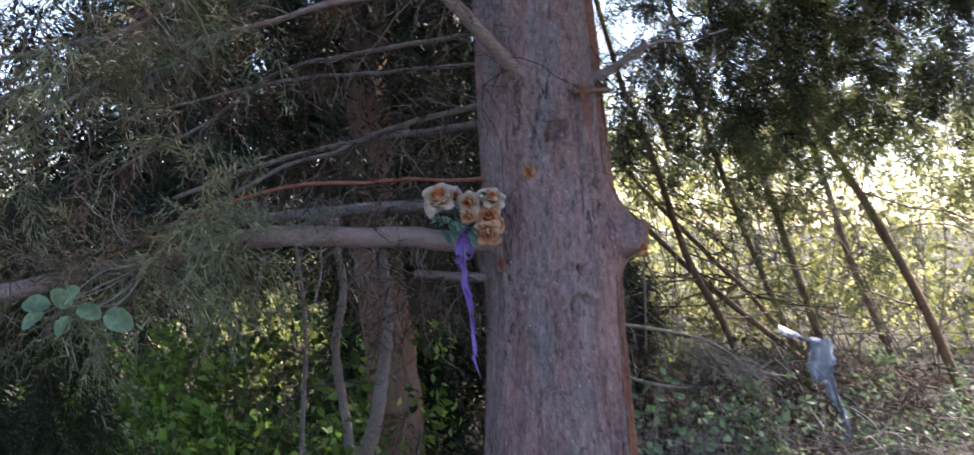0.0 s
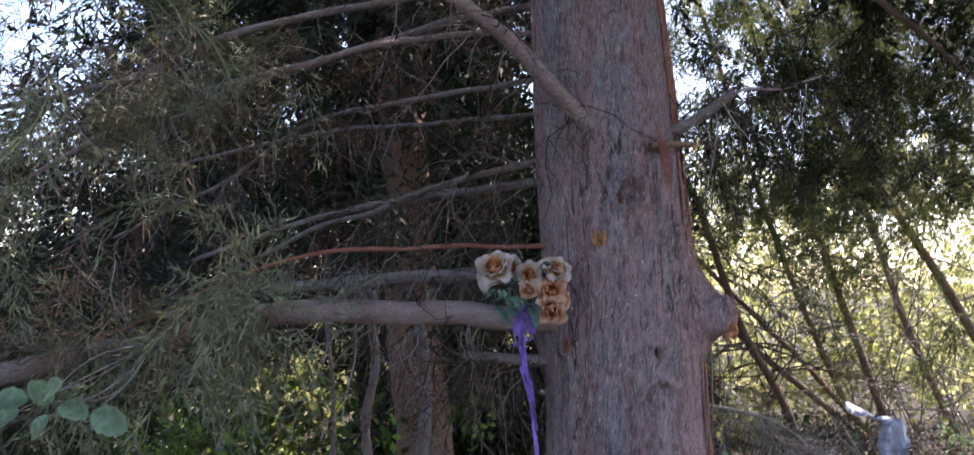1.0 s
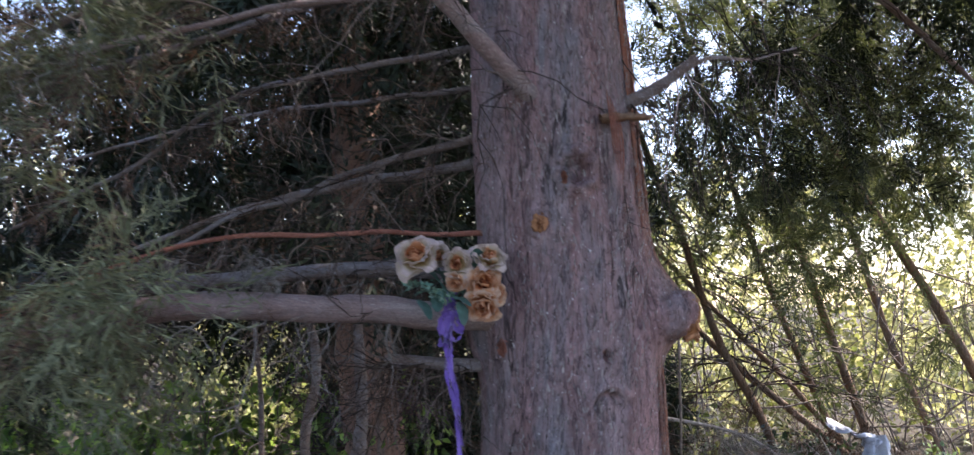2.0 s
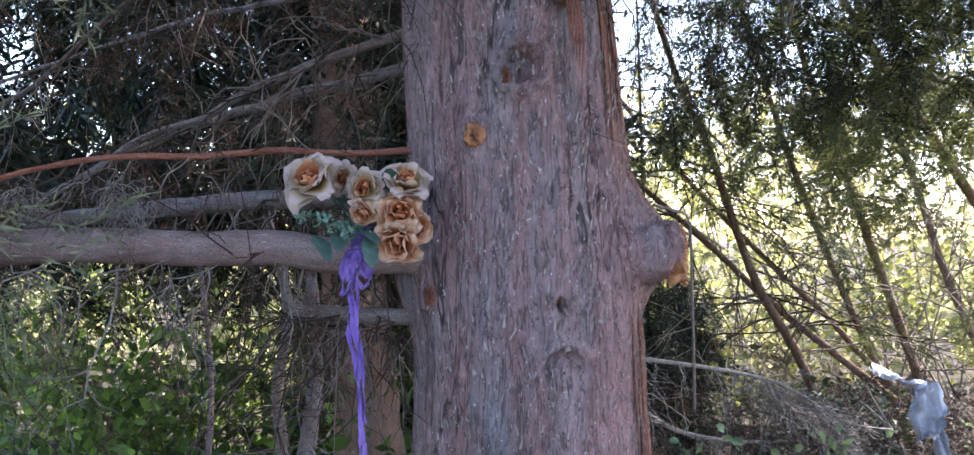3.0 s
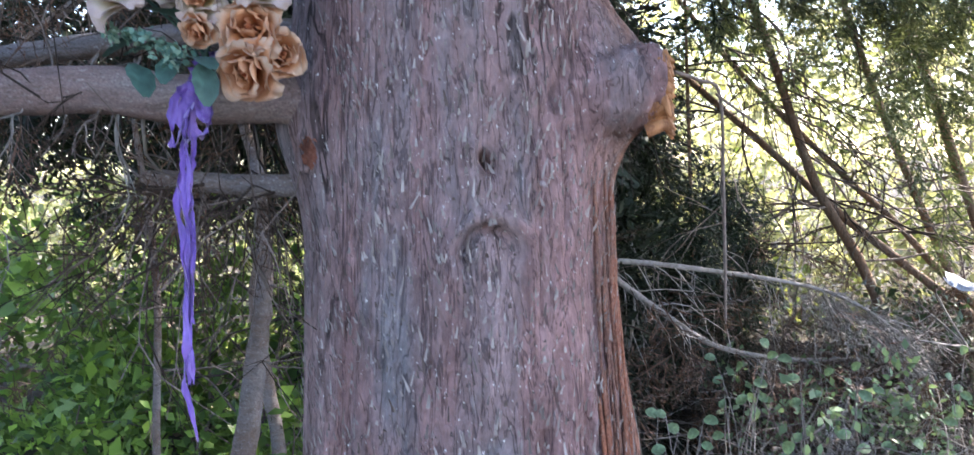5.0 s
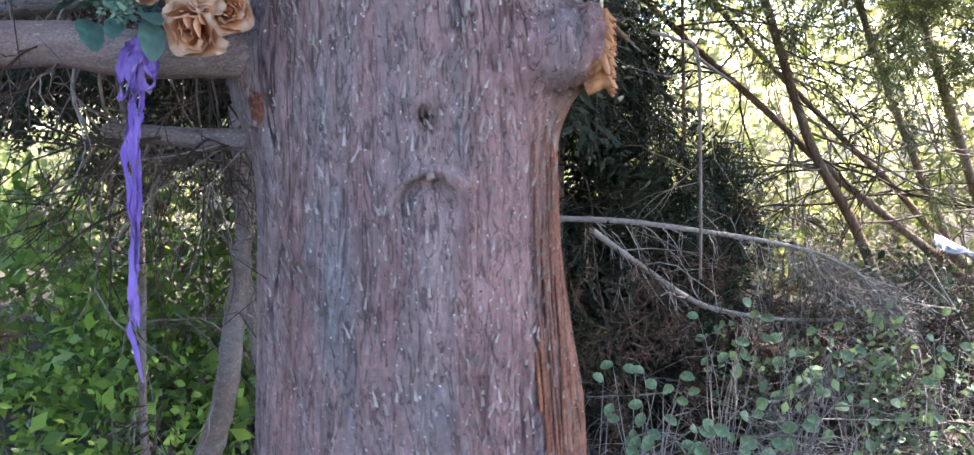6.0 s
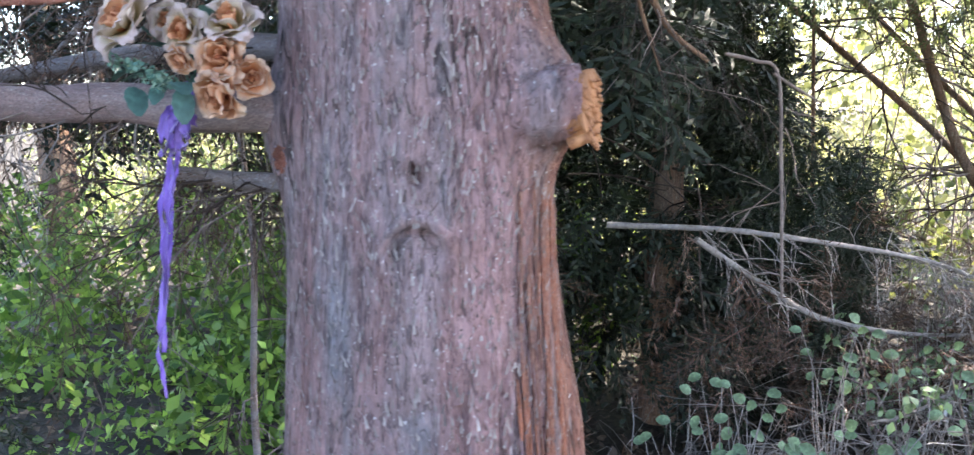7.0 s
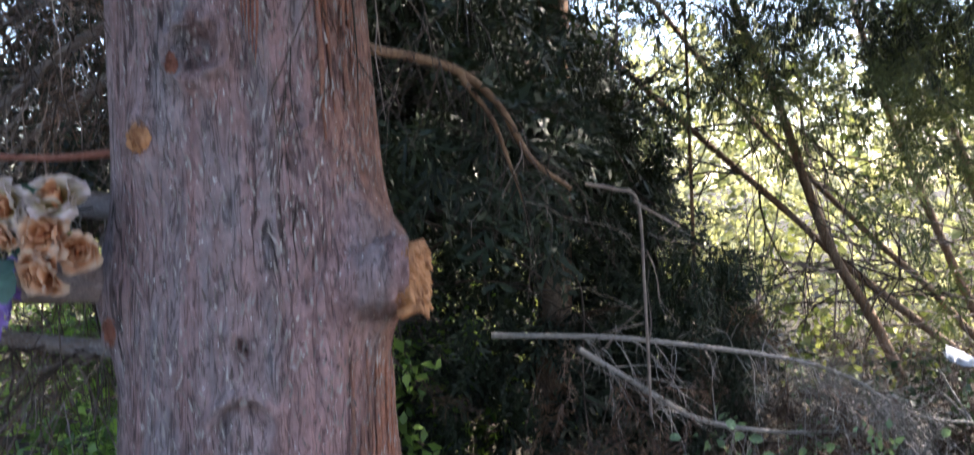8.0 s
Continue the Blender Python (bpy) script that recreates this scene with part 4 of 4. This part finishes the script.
# ---- dead brush on the ground, right of the trunk ----
def build_brush():
    pile = thing("brush_pile", (1.2, 5.2, height(1.2, 5.2)), "grey heap of dead branches and twigs", "brush pile")
    boughs = [glide([(-0.06, 4.7, 1.04), (0.3, 4.85, 1.02), (0.54, 5.0, 0.98), (0.96, 5.25, 0.89), (1.2, 5.4, 0.8), (1.4, 5.53, 0.66), (1.56, 5.65, 0.5)], 50),
              glide([(0.26, 4.7, 1.0), (0.42, 4.9, 0.85), (0.65, 5.1, 0.67), (0.93, 5.35, 0.57), (1.2, 5.6, 0.52), (1.3, 5.7, 0.5)], 50),
              glide([(0.85, 5.0, 0.3), (1.0, 5.1, 0.33), (1.15, 5.2, 0.4), (1.4, 5.4, 0.46)], 40)]
    for pts, r in zip(boughs, (0.0115, 0.0125, 0.009)):
        h = Heap()
        tube(h, pts, np.linspace(r, r * 0.5, len(pts)), 8, 0.06)
        part("bough", h, GREY_DEAD, pile, "bare grey dead bough")
    h = Heap()
    for pts in boughs:
        for _ in range(62):
            k = rng.integers(6, len(pts))
            twig(h, pts[k], rng.normal(size=3) * 0.8 + (0.35, 0.1, -0.55), rng.uniform(0.1, 0.38), rng.uniform(0.0015, 0.004), 0.5, 0.16, 2, 3, 6)
    for _ in range(1000):
        x, y = rng.uniform(0.0, 3.4), rng.uniform(3.9, 6.6)
        z = height(x, y) + rng.uniform(0.0, 0.5) * rng.random()
        twig(h, (x, y, z), rng.normal(size=3) * (1, 0.8, 0.35) + (0.2, 0, 0.1), rng.uniform(0.2, 0.8), rng.uniform(0.0015, 0.0045), 0.2, 0.2, 3, 3, 7)
    part("twigs", h, GREY_DEAD, pile, "tangled bare grey twigs", "stuff")
    h = Heap()
    p = box(240, (-0.3, 4.2, 0.35), (1.5, 6.0, 1.15))
    p = p[patchy(p, 1.6, 0.0)]
    crown(h, THIN_SPRAYS, p, rng.normal(size=p.shape) * 0.6 + (0.3, 0, -0.8), 0.3, 0.7)
    part("dry_shoots", h, BROWN_SHOOTS, pile, "dry brown drooping shoots", "stuff")
    # pale dead needles fanning down from the upper bough
    h = Heap()
    p = boughs[0][rng.integers(22, 48, 46)] + rng.normal(size=(46, 3)) * 0.03
    crown(h, THIN_SPRAYS, p, rng.normal(size=p.shape) * 0.3 + (0.6, 0.2, -0.75), 0.3, 0.6)
    part("dead_needles", h, GREY_DEAD, pile, "pale grey dead needle sprays", "stuff")
    # dry mass in the depth of the pile, darkened in colour as shade
    h = Heap()
    p = box(620, (0.3, 5.6, 0.0), (2.6, 6.5, 0.8))
    p = p[p[:, 2] < 0.85 - 0.1 * p[:, 0]]
    crown(h, THIN_SPRAYS + SPRAYS[:1], p, rng.normal(size=p.shape) * 0.8 + (0.3, 0, -0.4), 0.34, 0.8)
    part("shade_toned_shoots", h, SHADED_BROWN, pile, "dry shoots inside the pile, shade in their colour", "stuff")
    # upright hooked stick caught in the pile
    stick = thing("dead_stick", (0.606, 3.89, 0.6), "bare dead stick hooked over a twig", "stick")
    h = Heap()
    tube(h, glide([(0.48, 3.7, 1.58), (0.54, 3.77, 1.565), (0.59, 3.82, 1.53), (0.6, 3.85, 1.3), (0.605, 3.87, 1.1), (0.607, 3.89, 0.97)], 30), np.linspace(0.0045, 0.004, 30), 7, 0.08)
    s = part("shaft", h, DEAD, stick)
    h = Heap()
    tube(h, glide([(0.58, 3.81, 1.535), (0.63, 3.86, 1.5), (0.685, 3.9, 1.465)], 10), np.linspace(0.004, 0.003, 10), 6, 0.06)
    part("fork", h, DEAD, stick)
    for _ in range(10):
        twig_part("twig", DEAD, stick, (0.605, 3.87, rng.uniform(1.0, 1.5)), rng.normal(size=3), rng.uniform(0.08, 0.3), 0.002, 0.3, 0.2, 1)


build_brush()
bush("bramble_bush", 300, (0.7, 4.6, 0.02), (3.6, 6.6, 0.58), 0.11, ROUND_LEAF, "low bramble leaves growing through dead twigs", 0.08, 1.5, None, 20, U)


def broad_leaf(n=9, round_=0.42, cup=0.12):
    """A single broad leaf, one unit long, with a folded midrib and wavy edge."""
    h = Heap()
    v = []
    for i in range(n):
        u = i / (n - 1)
        w = round_ * math.sin(math.pi * min(1, u * 0.96 + 0.02)) ** 0.55
        for s in (-1, -0.5, 0, 0.5, 1):
            v.append((u, s * w * (1 + 0.05 * (-1) ** i), cup * abs(s) * w * 2 - 0.22 * u * u + 0.02 * math.sin(9 * u + 4 * s)))
    h.add(v, [(i * 5 + j, i * 5 + j + 1, i * 5 + 6 + j, i * 5 + 5 + j) for i in range(n - 1) for j in range(4)])
    return h.mesh("leaf")


def leafy_sprig(name, label, place, leaves, size, mat, spread, stem_from, group=""):
    """Leaves turned to the light on the open side, each on its own stalk."""
    sprig = thing(name, stem_from, label, "plant", group)
    me = broad_leaf(9, 0.38, 0.12)
    me.materials.append(mat)
    for k in range(leaves):
        a = 2.4 * k + rng.uniform(-0.4, 0.4)
        q = math.sqrt((k + 0.6) / leaves)
        c = np.asarray(place) + np.array([math.cos(a) * q * spread[0], rng.normal() * spread[1], math.sin(a) * q * spread[2]]) + rng.normal(size=3) * 0.3 * np.array(spread)
        way = Vector((math.cos(a) + 0.3 * rng.normal(), -0.35, math.sin(a) * 0.7 - 0.35)).normalized()
        face = Vector((0.3 * rng.normal(), -0.8, 0.55)).normalized()
        side = face.cross(way).normalized()
        turn = Matrix((way, side, way.cross(side))).transposed().to_4x4()
        ob = part("leaf", me, mat, sprig)
        ob.matrix_basis = Matrix.Translation(c) @ turn @ Matrix.Scale(size * rng.uniform(0.75, 1.2), 4)
        mid = (np.asarray(stem_from) * 0.4 + c * 0.6) + rng.normal(size=3) * 0.02
        h = Heap()
        tube(h, glide([stem_from, mid, c], 8), np.linspace(0.0022, 0.0011, 8), 4)
        part("stalk", h, GREY_DEAD, sprig)


leafy_sprig("bramble_sprig", "sprig of soft grey-green round leaves hanging from a branch", (-0.82, 1.82, 1.335), 7, 0.058, ROUND_LEAF, (0.065, 0.012, 0.02), (-0.86, 2.3, 1.41))
for x, y, z, n in ((0.5, 4.1, 0.56, 18), (0.32, 4.1, 0.5, 10), (0.66, 4.15, 0.46, 14), (0.86, 4.3, 0.42, 10), (1.2, 4.6, 0.45, 10), (0.75, 4.7, 0.6, 12), (1.05, 4.9, 0.52, 14), (1.5, 5.0, 0.5, 14)):
    leafy_sprig("bramble_sprig", "young green bramble leaves among dead twigs", (x, y, z), n, 0.042, ROUND_LEAF, (0.14, 0.04, 0.12), (x - 0.03, y + 0.05, height(x, y)), "bramble sprigs")


def dead_sapling(points, r0, r1, label):
    p0 = points[0]
    s = thing("sapling", (p0[0], p0[1], height(p0[0], p0[1])), label, "sapling", "bare saplings under the great tree")
    pts = glide(points, 36)
    h = Heap()
    tube(h, pts, np.linspace(r0, r1, 36), 9, 0.06)
    part("stem", h, GREY_BARK, s)
    for _ in range(9):
        k = rng.integers(8, 35)
        twig_part("twig", DEAD, s, pts[k], rng.normal(size=3) * (1, 1, 0.4) + (0, 0, 0.3), rng.uniform(0.1, 0.35), 0.003, 0.3, 0.25, 2, 4)


S = "thin bare grey sapling stem under the branch"
dead_sapling([(-0.75, 3.38, 0), (-0.56, 3.38, 0.5), (-0.47, 3.38, 0.74), (-0.43, 3.38, 0.95), (-0.41, 3.4, 1.15), (-0.43, 3.42, 1.42)], 0.036, 0.015, "stout grey bare sapling stem curving up beside the great trunk")
dead_sapling([(-0.75, 3.55, 0), (-0.78, 3.55, 0.6), (-0.76, 3.55, 1.1), (-0.8, 3.55, 1.5)], 0.012, 0.007, S)
dead_sapling([(-0.72, 4.1, 0), (-0.7, 4.1, 0.5), (-0.76, 4.1, 0.95), (-0.72, 4.1, 1.25), (-0.8, 4.1, 1.6)], 0.024, 0.016, S)


# ---- rag caught on the brush ----
def build_rag():
    m, t, b = material("grey_blue_plastic", 0.38)
    t.links.new(ramp(t, grain(t, 14, detail=6), [(0.3, (0.22, 0.25, 0.31)), (0.7, (0.5, 0.53, 0.62))]), b.inputs["Base Color"])
    bumped(t, b, grain(t, 30), 0.6, 0.01)
    rag = thing("plastic_rag", (1.85, 5.55, 0.5), "torn grey-blue plastic sheet caught on a dead branch", "rag")

    def sheet(line, wide, name, folds):
        line = glide(line, 26)
        h, v = Heap(), []
        for i, p in enumerate(line):
            u = i / 25
            for j in range(9):
                s = j / 4 - 1
                w = np.interp(u, np.linspace(0, 1, len(wide)), wide)
                v.append(p + np.array([s * w * (1 + 0.5 * noise.noise((u * 6, folds, 3 if s > 0 else 8))), 0.03 * math.sin(folds * s + 5 * u) + 0.03 * noise.noise((s * 2.2 + folds, u * 6, 1)), 0.02 * math.sin(7 * u + 3 * s) + 0.02 * noise.noise((s * 3, u * 5, folds))]))
        h.add(v, [(i * 9 + j, i * 9 + j + 1, i * 9 + j + 10, i * 9 + j + 9) for i in range(25) for j in range(8)])
        part(name, h, m, rag)

    sheet([(1.6, 5.55, 0.885), (1.7, 5.55, 0.84), (1.8, 5.56, 0.8), (1.86, 5.56, 0.76)], (0.012, 0.03, 0.04, 0.05), "upper_strip", 3)
    sheet([(1.84, 5.54, 0.8), (1.85, 5.53, 0.7), (1.84, 5.52, 0.62), (1.82, 5.52, 0.56)], (0.06, 0.085, 0.07, 0.04), "body", 7)
    sheet([(1.88, 5.54, 0.6), (1.92, 5.53, 0.48), (1.97, 5.52, 0.34), (1.99, 5.52, 0.19)], (0.025, 0.03, 0.035, 0.02), "tail", 5)
    h = Heap()
    twig(h, (1.95, 5.7, 0.1), (-0.25, -0.08, 1.0), 0.8, 0.01, 0.0, 0.06, 4, 6, 10)
    tagged(part("dead_branch", h, GREY_DEAD), "dead branch holding the plastic sheet", "branch")


build_rag()
# dark clump added where the hollow behind the sheet lies in shade
bush("bramble_bush", 60, (1.35, 5.68, 0.15), (1.82, 6.1, 0.74), 0.12, HOLLOW_LEAF, "leaf clump added as the shaded hollow behind the plastic sheet", -0.4, 1.5, None, 8, U)


# ---- flowers and ribbon ----
def petal_mesh(wide, tall, cup, flare):
    h, v, n = Heap(), [], 9
    for i in range(n):
        u = i / (n - 1)
        w = wide * (math.sin(math.pi * (0.08 + 0.8 * u)) ** 0.6)
        for j in range(n):
            s = j / 4 - 1
            curl = max(0, u - 0.72) * 3.2
            v.append((s * w, cup * (1 - s * s * 0.9) * math.sin(math.pi * 0.5 * u) + flare * u**3 + 0.3 * wide * curl * curl + 0.09 * wide * math.sin(7 * s + 5 * u) * u * u,
                      tall * u * (1 - 0.13 * s * s * u) - 0.14 * tall * curl * curl + 0.05 * tall * math.sin(8 * s + 2) * u * u))
    h.add(v, [(i * n + j, i * n + j + 1, i * n + n + 1 + j, i * n + n + j) for i in range(n - 1) for j in range(n - 1)])
    return h.mesh("petal")


def cloth(name, stops, reach):
    m, t, b = material(name, 0.7)
    co = t.nodes.new("ShaderNodeTexCoord")
    ln = t.nodes.new("ShaderNodeVectorMath")
    ln.operation = "LENGTH"
    t.links.new(co.outputs["Object"], ln.inputs[0])
    k = t.nodes.new("ShaderNodeMath")
    k.operation = "MULTIPLY"
    k.inputs[1].default_value = 1 / reach
    t.links.new(ln.outputs["Value"], k.inputs[0])
    col = ramp(t, k.outputs[0], stops)
    t.links.new(blend(t, "MULTIPLY", col, ramp(t, grain(t, 90), [(0.3, 0.75), (0.7, 1.1)])), b.inputs["Base Color"])
    tr = t.nodes.new("ShaderNodeBsdfTranslucent")
    t.links.new(col, tr.inputs["Color"])
    mix = node(t, "ShaderNodeMixShader", Fac=0.16)
    t.links.new(b.outputs[0], mix.inputs[1])
    t.links.new(tr.outputs[0], mix.inputs[2])
    t.links.new(mix.outputs[0], t.nodes["Material Output"].inputs["Surface"])
    bumped(t, b, grain(t, 140), 0.3, 0.002)
    return m


CREAM = cloth("faded_cream_cloth", [(0.1, (0.2, 0.11, 0.02)), (0.45, (0.4, 0.28, 0.12)), (0.75, (0.5, 0.41, 0.31)), (0.98, (0.5, 0.39, 0.36))], 1.0)
PEACH = cloth("faded_peach_cloth", [(0.15, (0.2, 0.035, 0.012)), (0.5, (0.46, 0.16, 0.06)), (0.8, (0.58, 0.3, 0.17)), (1.0, (0.56, 0.4, 0.3))], 1.0)


def rose(bouquet, place, way, size, outer, inner, label):
    """A cloth rose: a bud, then rings of petals, its axis along way."""
    base = pose(0, 0, 0)
    turn = Vector(way).to_track_quat("Z", "Y").to_matrix().to_4x4()
    at = Matrix.Translation(place) @ turn @ Matrix.Scale(size / 2, 4)
    h = Heap()
    tube(h, [(0, 0, -0.75), (0, 0, -0.4), (0.02, 0, 0.0), (0.02, 0.02, 0.25), (0, 0, 0.32)], (0.08, 0.22, 0.2, 0.1, 0.01), 12, 0.08)
    head = part("rose", h, inner, bouquet, label)
    head.matrix_basis = at
    rings = ((2, 0.2, 0.8, 0.16, -0.06, inner, -6), (3, 0.34, 0.8, 0.2, -0.12, inner, -10), (3, 0.5, 0.86, 0.3, -0.08, inner, 2), (4, 0.66, 0.95, 0.4, 0.0, outer, 14), (5, 0.74, 1.0, 0.42, 0.1, outer, 28), (4, 0.72, 0.98, 0.3, 0.2, outer, 50))
    for n, wide, tall, cup, flare, mat, open_ in rings:
        me = petal_mesh(wide, tall, cup, flare)
        me.materials.append(mat)
        for k in range(n):
            p = part("petal", me, mat, head)
            p.matrix_parent_inverse = base
            a = 360 * (k + 0.4 * n) / n + rng.uniform(-12, 12)
            p.matrix_basis = pose(0, 0, -0.42, 0, 0, a) @ pose(0, 0.1 + 0.002 * open_, 0, -open_ + rng.uniform(-15, 15), rng.uniform(-16, 16)) @ Matrix.Scale(rng.uniform(0.85, 1.12), 4)


def build_flowers():
    b = thing("flower_bouquet", (-0.05, 2.46, 1.49), "bouquet of faded peach and cream cloth roses tied on the branch", "flowers")
    c, p = "faded cream cloth rose", "faded peach cloth rose"
    for place, way, size, o, i, label in (
            ((-0.118, 2.408, 1.578), (-0.15, -0.8, 0.5), 0.08, CREAM, PEACH, c),
            ((-0.078, 2.455, 1.578), (0.15, -0.9, 0.2), 0.05, CREAM, PEACH, c),
            ((-0.04, 2.435, 1.562), (0.0, -0.95, 0.1), 0.056, CREAM, PEACH, c),
            ((-0.042, 2.43, 1.523), (-0.1, -0.9, -0.4), 0.038, PEACH, PEACH, p),
            ((0.026, 2.45, 1.575), (0.3, -0.7, 0.65), 0.068, CREAM, PEACH, c),
            ((0.014, 2.44, 1.523), (0.1, -0.97, 0.1), 0.066, PEACH, PEACH, p),
            ((0.01, 2.435, 1.478), (-0.05, -0.9, -0.35), 0.066, PEACH, PEACH, p),
            ((0.035, 2.475, 1.5), (0.6, -0.7, -0.1), 0.05, PEACH, PEACH, "deep orange cloth rose")):
        rose(b, place, Vector(way), size, o, i, label)
    green = leafy("faded_teal_cloth", (0.04, 0.1, 0.085), (0.09, 0.17, 0.145), 0.15, 0.6)
    me = broad_leaf(9, 0.3, 0.1)
    me.materials.append(green)
    for x, y, z, way, size in ((-0.115, 2.425, 1.49, (0.55, -0.4, -0.5), 0.05), (-0.035, 2.425, 1.487, (0.3, -0.3, -0.7), 0.048), (-0.05, 2.43, 1.495, (0.6, -0.4, -0.1), 0.05),
                               (-0.07, 2.44, 1.51, (-0.8, -0.4, 0.0), 0.055), (-0.06, 2.45, 1.535, (-0.4, -0.6, 0.3), 0.05), (-0.08, 2.45, 1.5, (0.1, -0.7, -0.5), 0.045),
                               (-0.1, 2.44, 1.52, (-0.9, -0.2, -0.15), 0.055), (0.0, 2.46, 1.55, (0.0, -0.4, 0.8), 0.05)):
        leaf = part("leaf", me, green, b, "faded teal cloth leaf")
        leaf.matrix_basis = Matrix.Translation((x, y, z)) @ Vector(way).to_track_quat("X", "Z").to_matrix().to_4x4() @ Matrix.Scale(size, 4)
    h = Heap()
    for cx, cz in ((-0.13, 1.522), (-0.1, 1.515), (-0.075, 1.505), (-0.06, 1.495)):
        q = ball(60, (cx, 2.42, cz), (0.018, 0.014, 0.013))
        stamp(h, leaf_shape(), q, rng.normal(size=q.shape) + (0, -0.8, 0), rng.uniform(0.006, 0.013, 60), 1.0)
    part("florets", h, leafy("pale_green_cloth", (0.08, 0.19, 0.16), (0.3, 0.4, 0.3), 0.2), b, "small pale green filler florets", "stuff")
    h = Heap()
    for k in range(9):
        a = (-0.05 + 0.01 * rng.normal(), 2.47, 1.49)
        e = (-0.12 + 0.018 * k, 2.455, 1.57 - 0.004 * k)
        tube(h, glide([a, ((a[0] + e[0]) / 2, 2.475, 1.53), e], 8), 0.002, 5)
    part("stems", h, green, b, "thin green stems")

    m, t, s = material("purple_satin", 0.42)
    s.inputs["Sheen Weight"].default_value = 0.3
    t.links.new(ramp(t, grain(t, 30, (1, 1, 0.3)), [(0.3, (0.05, 0.022, 0.14)), (0.5, (0.13, 0.065, 0.29)), (0.75, (0.25, 0.16, 0.44))]), s.inputs["Base Color"])
    ribbon = thing("ribbon", (-0.055, 2.42, 1.45), "crumpled purple satin ribbon tied round the branch, ends hanging", "ribbon")

    def strip(name, line, wide, turns, n=60, crush=0.35):
        line = glide(line, n)
        h, v = Heap(), []
        for i, p in enumerate(line):
            u = i / (n - 1)
            a = turns * u * 2 * math.pi + 1.6 * noise.noise((u * 12, turns, 0))
            w = wide * (0.8 + 0.6 * noise.noise((u * 22, 3 + turns, 2)))
            sway = wide * crush * np.array([noise.noise((u * 16, turns, 5)), noise.noise((u * 16, turns, 8)), 0])
            for q in (-1, -0.5, 0, 0.5, 1):
                fold = 0.45 * wide * math.sin(4.4 * q + 19 * u + turns) * (0.5 + noise.noise((u * 18, q, turns)))
                v.append(p + sway + np.array([q * w * math.cos(a) - fold * math.sin(a), q * w * math.sin(a) * 0.8 + fold * math.cos(a), 0.3 * wide * q * math.sin(30 * u)]))
        h.add(v, [(i * 5 + j, i * 5 + j + 1, i * 5 + j + 6, i * 5 + j + 5) for i in range(n - 1) for j in range(4)])
        part(name, h, m, ribbon)

    strip("wrap", [(-0.055, 2.52, 1.50), (-0.055, 2.49, 1.508), (-0.056, 2.465, 1.49), (-0.056, 2.455, 1.465), (-0.056, 2.465, 1.44)], 0.013, 0.05, 24)
    strip("loop", [(-0.054, 2.45, 1.475), (-0.035, 2.43, 1.455), (-0.03, 2.425, 1.425), (-0.042, 2.43, 1.408), (-0.054, 2.435, 1.43), (-0.055, 2.45, 1.468)], 0.007, 0.3, 40)
    strip("loop", [(-0.056, 2.45, 1.478), (-0.062, 2.43, 1.44), (-0.057, 2.425, 1.4), (-0.05, 2.43, 1.43), (-0.052, 2.45, 1.47)], 0.007, 0.4, 40)
    strip("loop", [(-0.056, 2.45, 1.474), (-0.045, 2.425, 1.465), (-0.028, 2.42, 1.438), (-0.034, 2.425, 1.425), (-0.052, 2.44, 1.455)], 0.006, 0.6, 40)
    strip("loop", [(-0.058, 2.45, 1.476), (-0.07, 2.43, 1.45), (-0.07, 2.42, 1.4), (-0.06, 2.425, 1.42), (-0.054, 2.445, 1.468)], 0.006, 0.5, 40)
    main = [(-0.056, 2.448, 1.475), (-0.055, 2.435, 1.42), (-0.05, 2.41, 1.36), (-0.036, 2.385, 1.3), (-0.025, 2.36, 1.22), (-0.018, 2.345, 1.16), (-0.006, 2.335, 1.105)]
    for k, (wide, long, turns) in enumerate(((0.0045, 7, 2.3), (0.004, 6, 1.7), (0.004, 6, 1.3), (0.0035, 5, 0.9), (0.003, 5, 2.0), (0.003, 4, 1.1))):
        line = [(x + 0.0026 * (k - 2.5) * (1 - 0.1 * n) + 0.0025 * math.sin(2.1 * n + 1.7 * k), y + 0.003 * math.cos(k + n), z) for n, (x, y, z) in enumerate(main[:long])]
        strip("tail", [main[0]] + line[1:], wide, turns, 20 * long, 0.9)


build_flowers()

# scraps of litter among the twigs
m_, t_, b_ = material("white_paper", 0.7)
t_.links.new(ramp(t_, grain(t_, 20), [(0.3, (0.5, 0.5, 0.52)), (0.7, (0.72, 0.72, 0.74))]), b_.inputs["Base Color"])
for x, y, z, s in ((1.13, 5.45, 0.24, 0.035), (1.22, 5.6, 0.2, 0.02), (0.95, 5.3, 0.2, 0.02)):
    h = Heap()
    v = [(x + s * (i / 3 - 1) * 0.6 + 0.15 * s * rng.normal(), y + 0.3 * s * rng.normal(), z + s * (j / 3 - 1) * 1.1) for i in range(7) for j in range(7)]
    h.add(v, [(i * 7 + j, i * 7 + j + 1, i * 7 + j + 8, i * 7 + j + 7) for i in range(6) for j in range(6)])
    tagged(part("paper_scrap", h, m_), "crumpled white paper scrap in the twigs", "litter", "paper scraps")
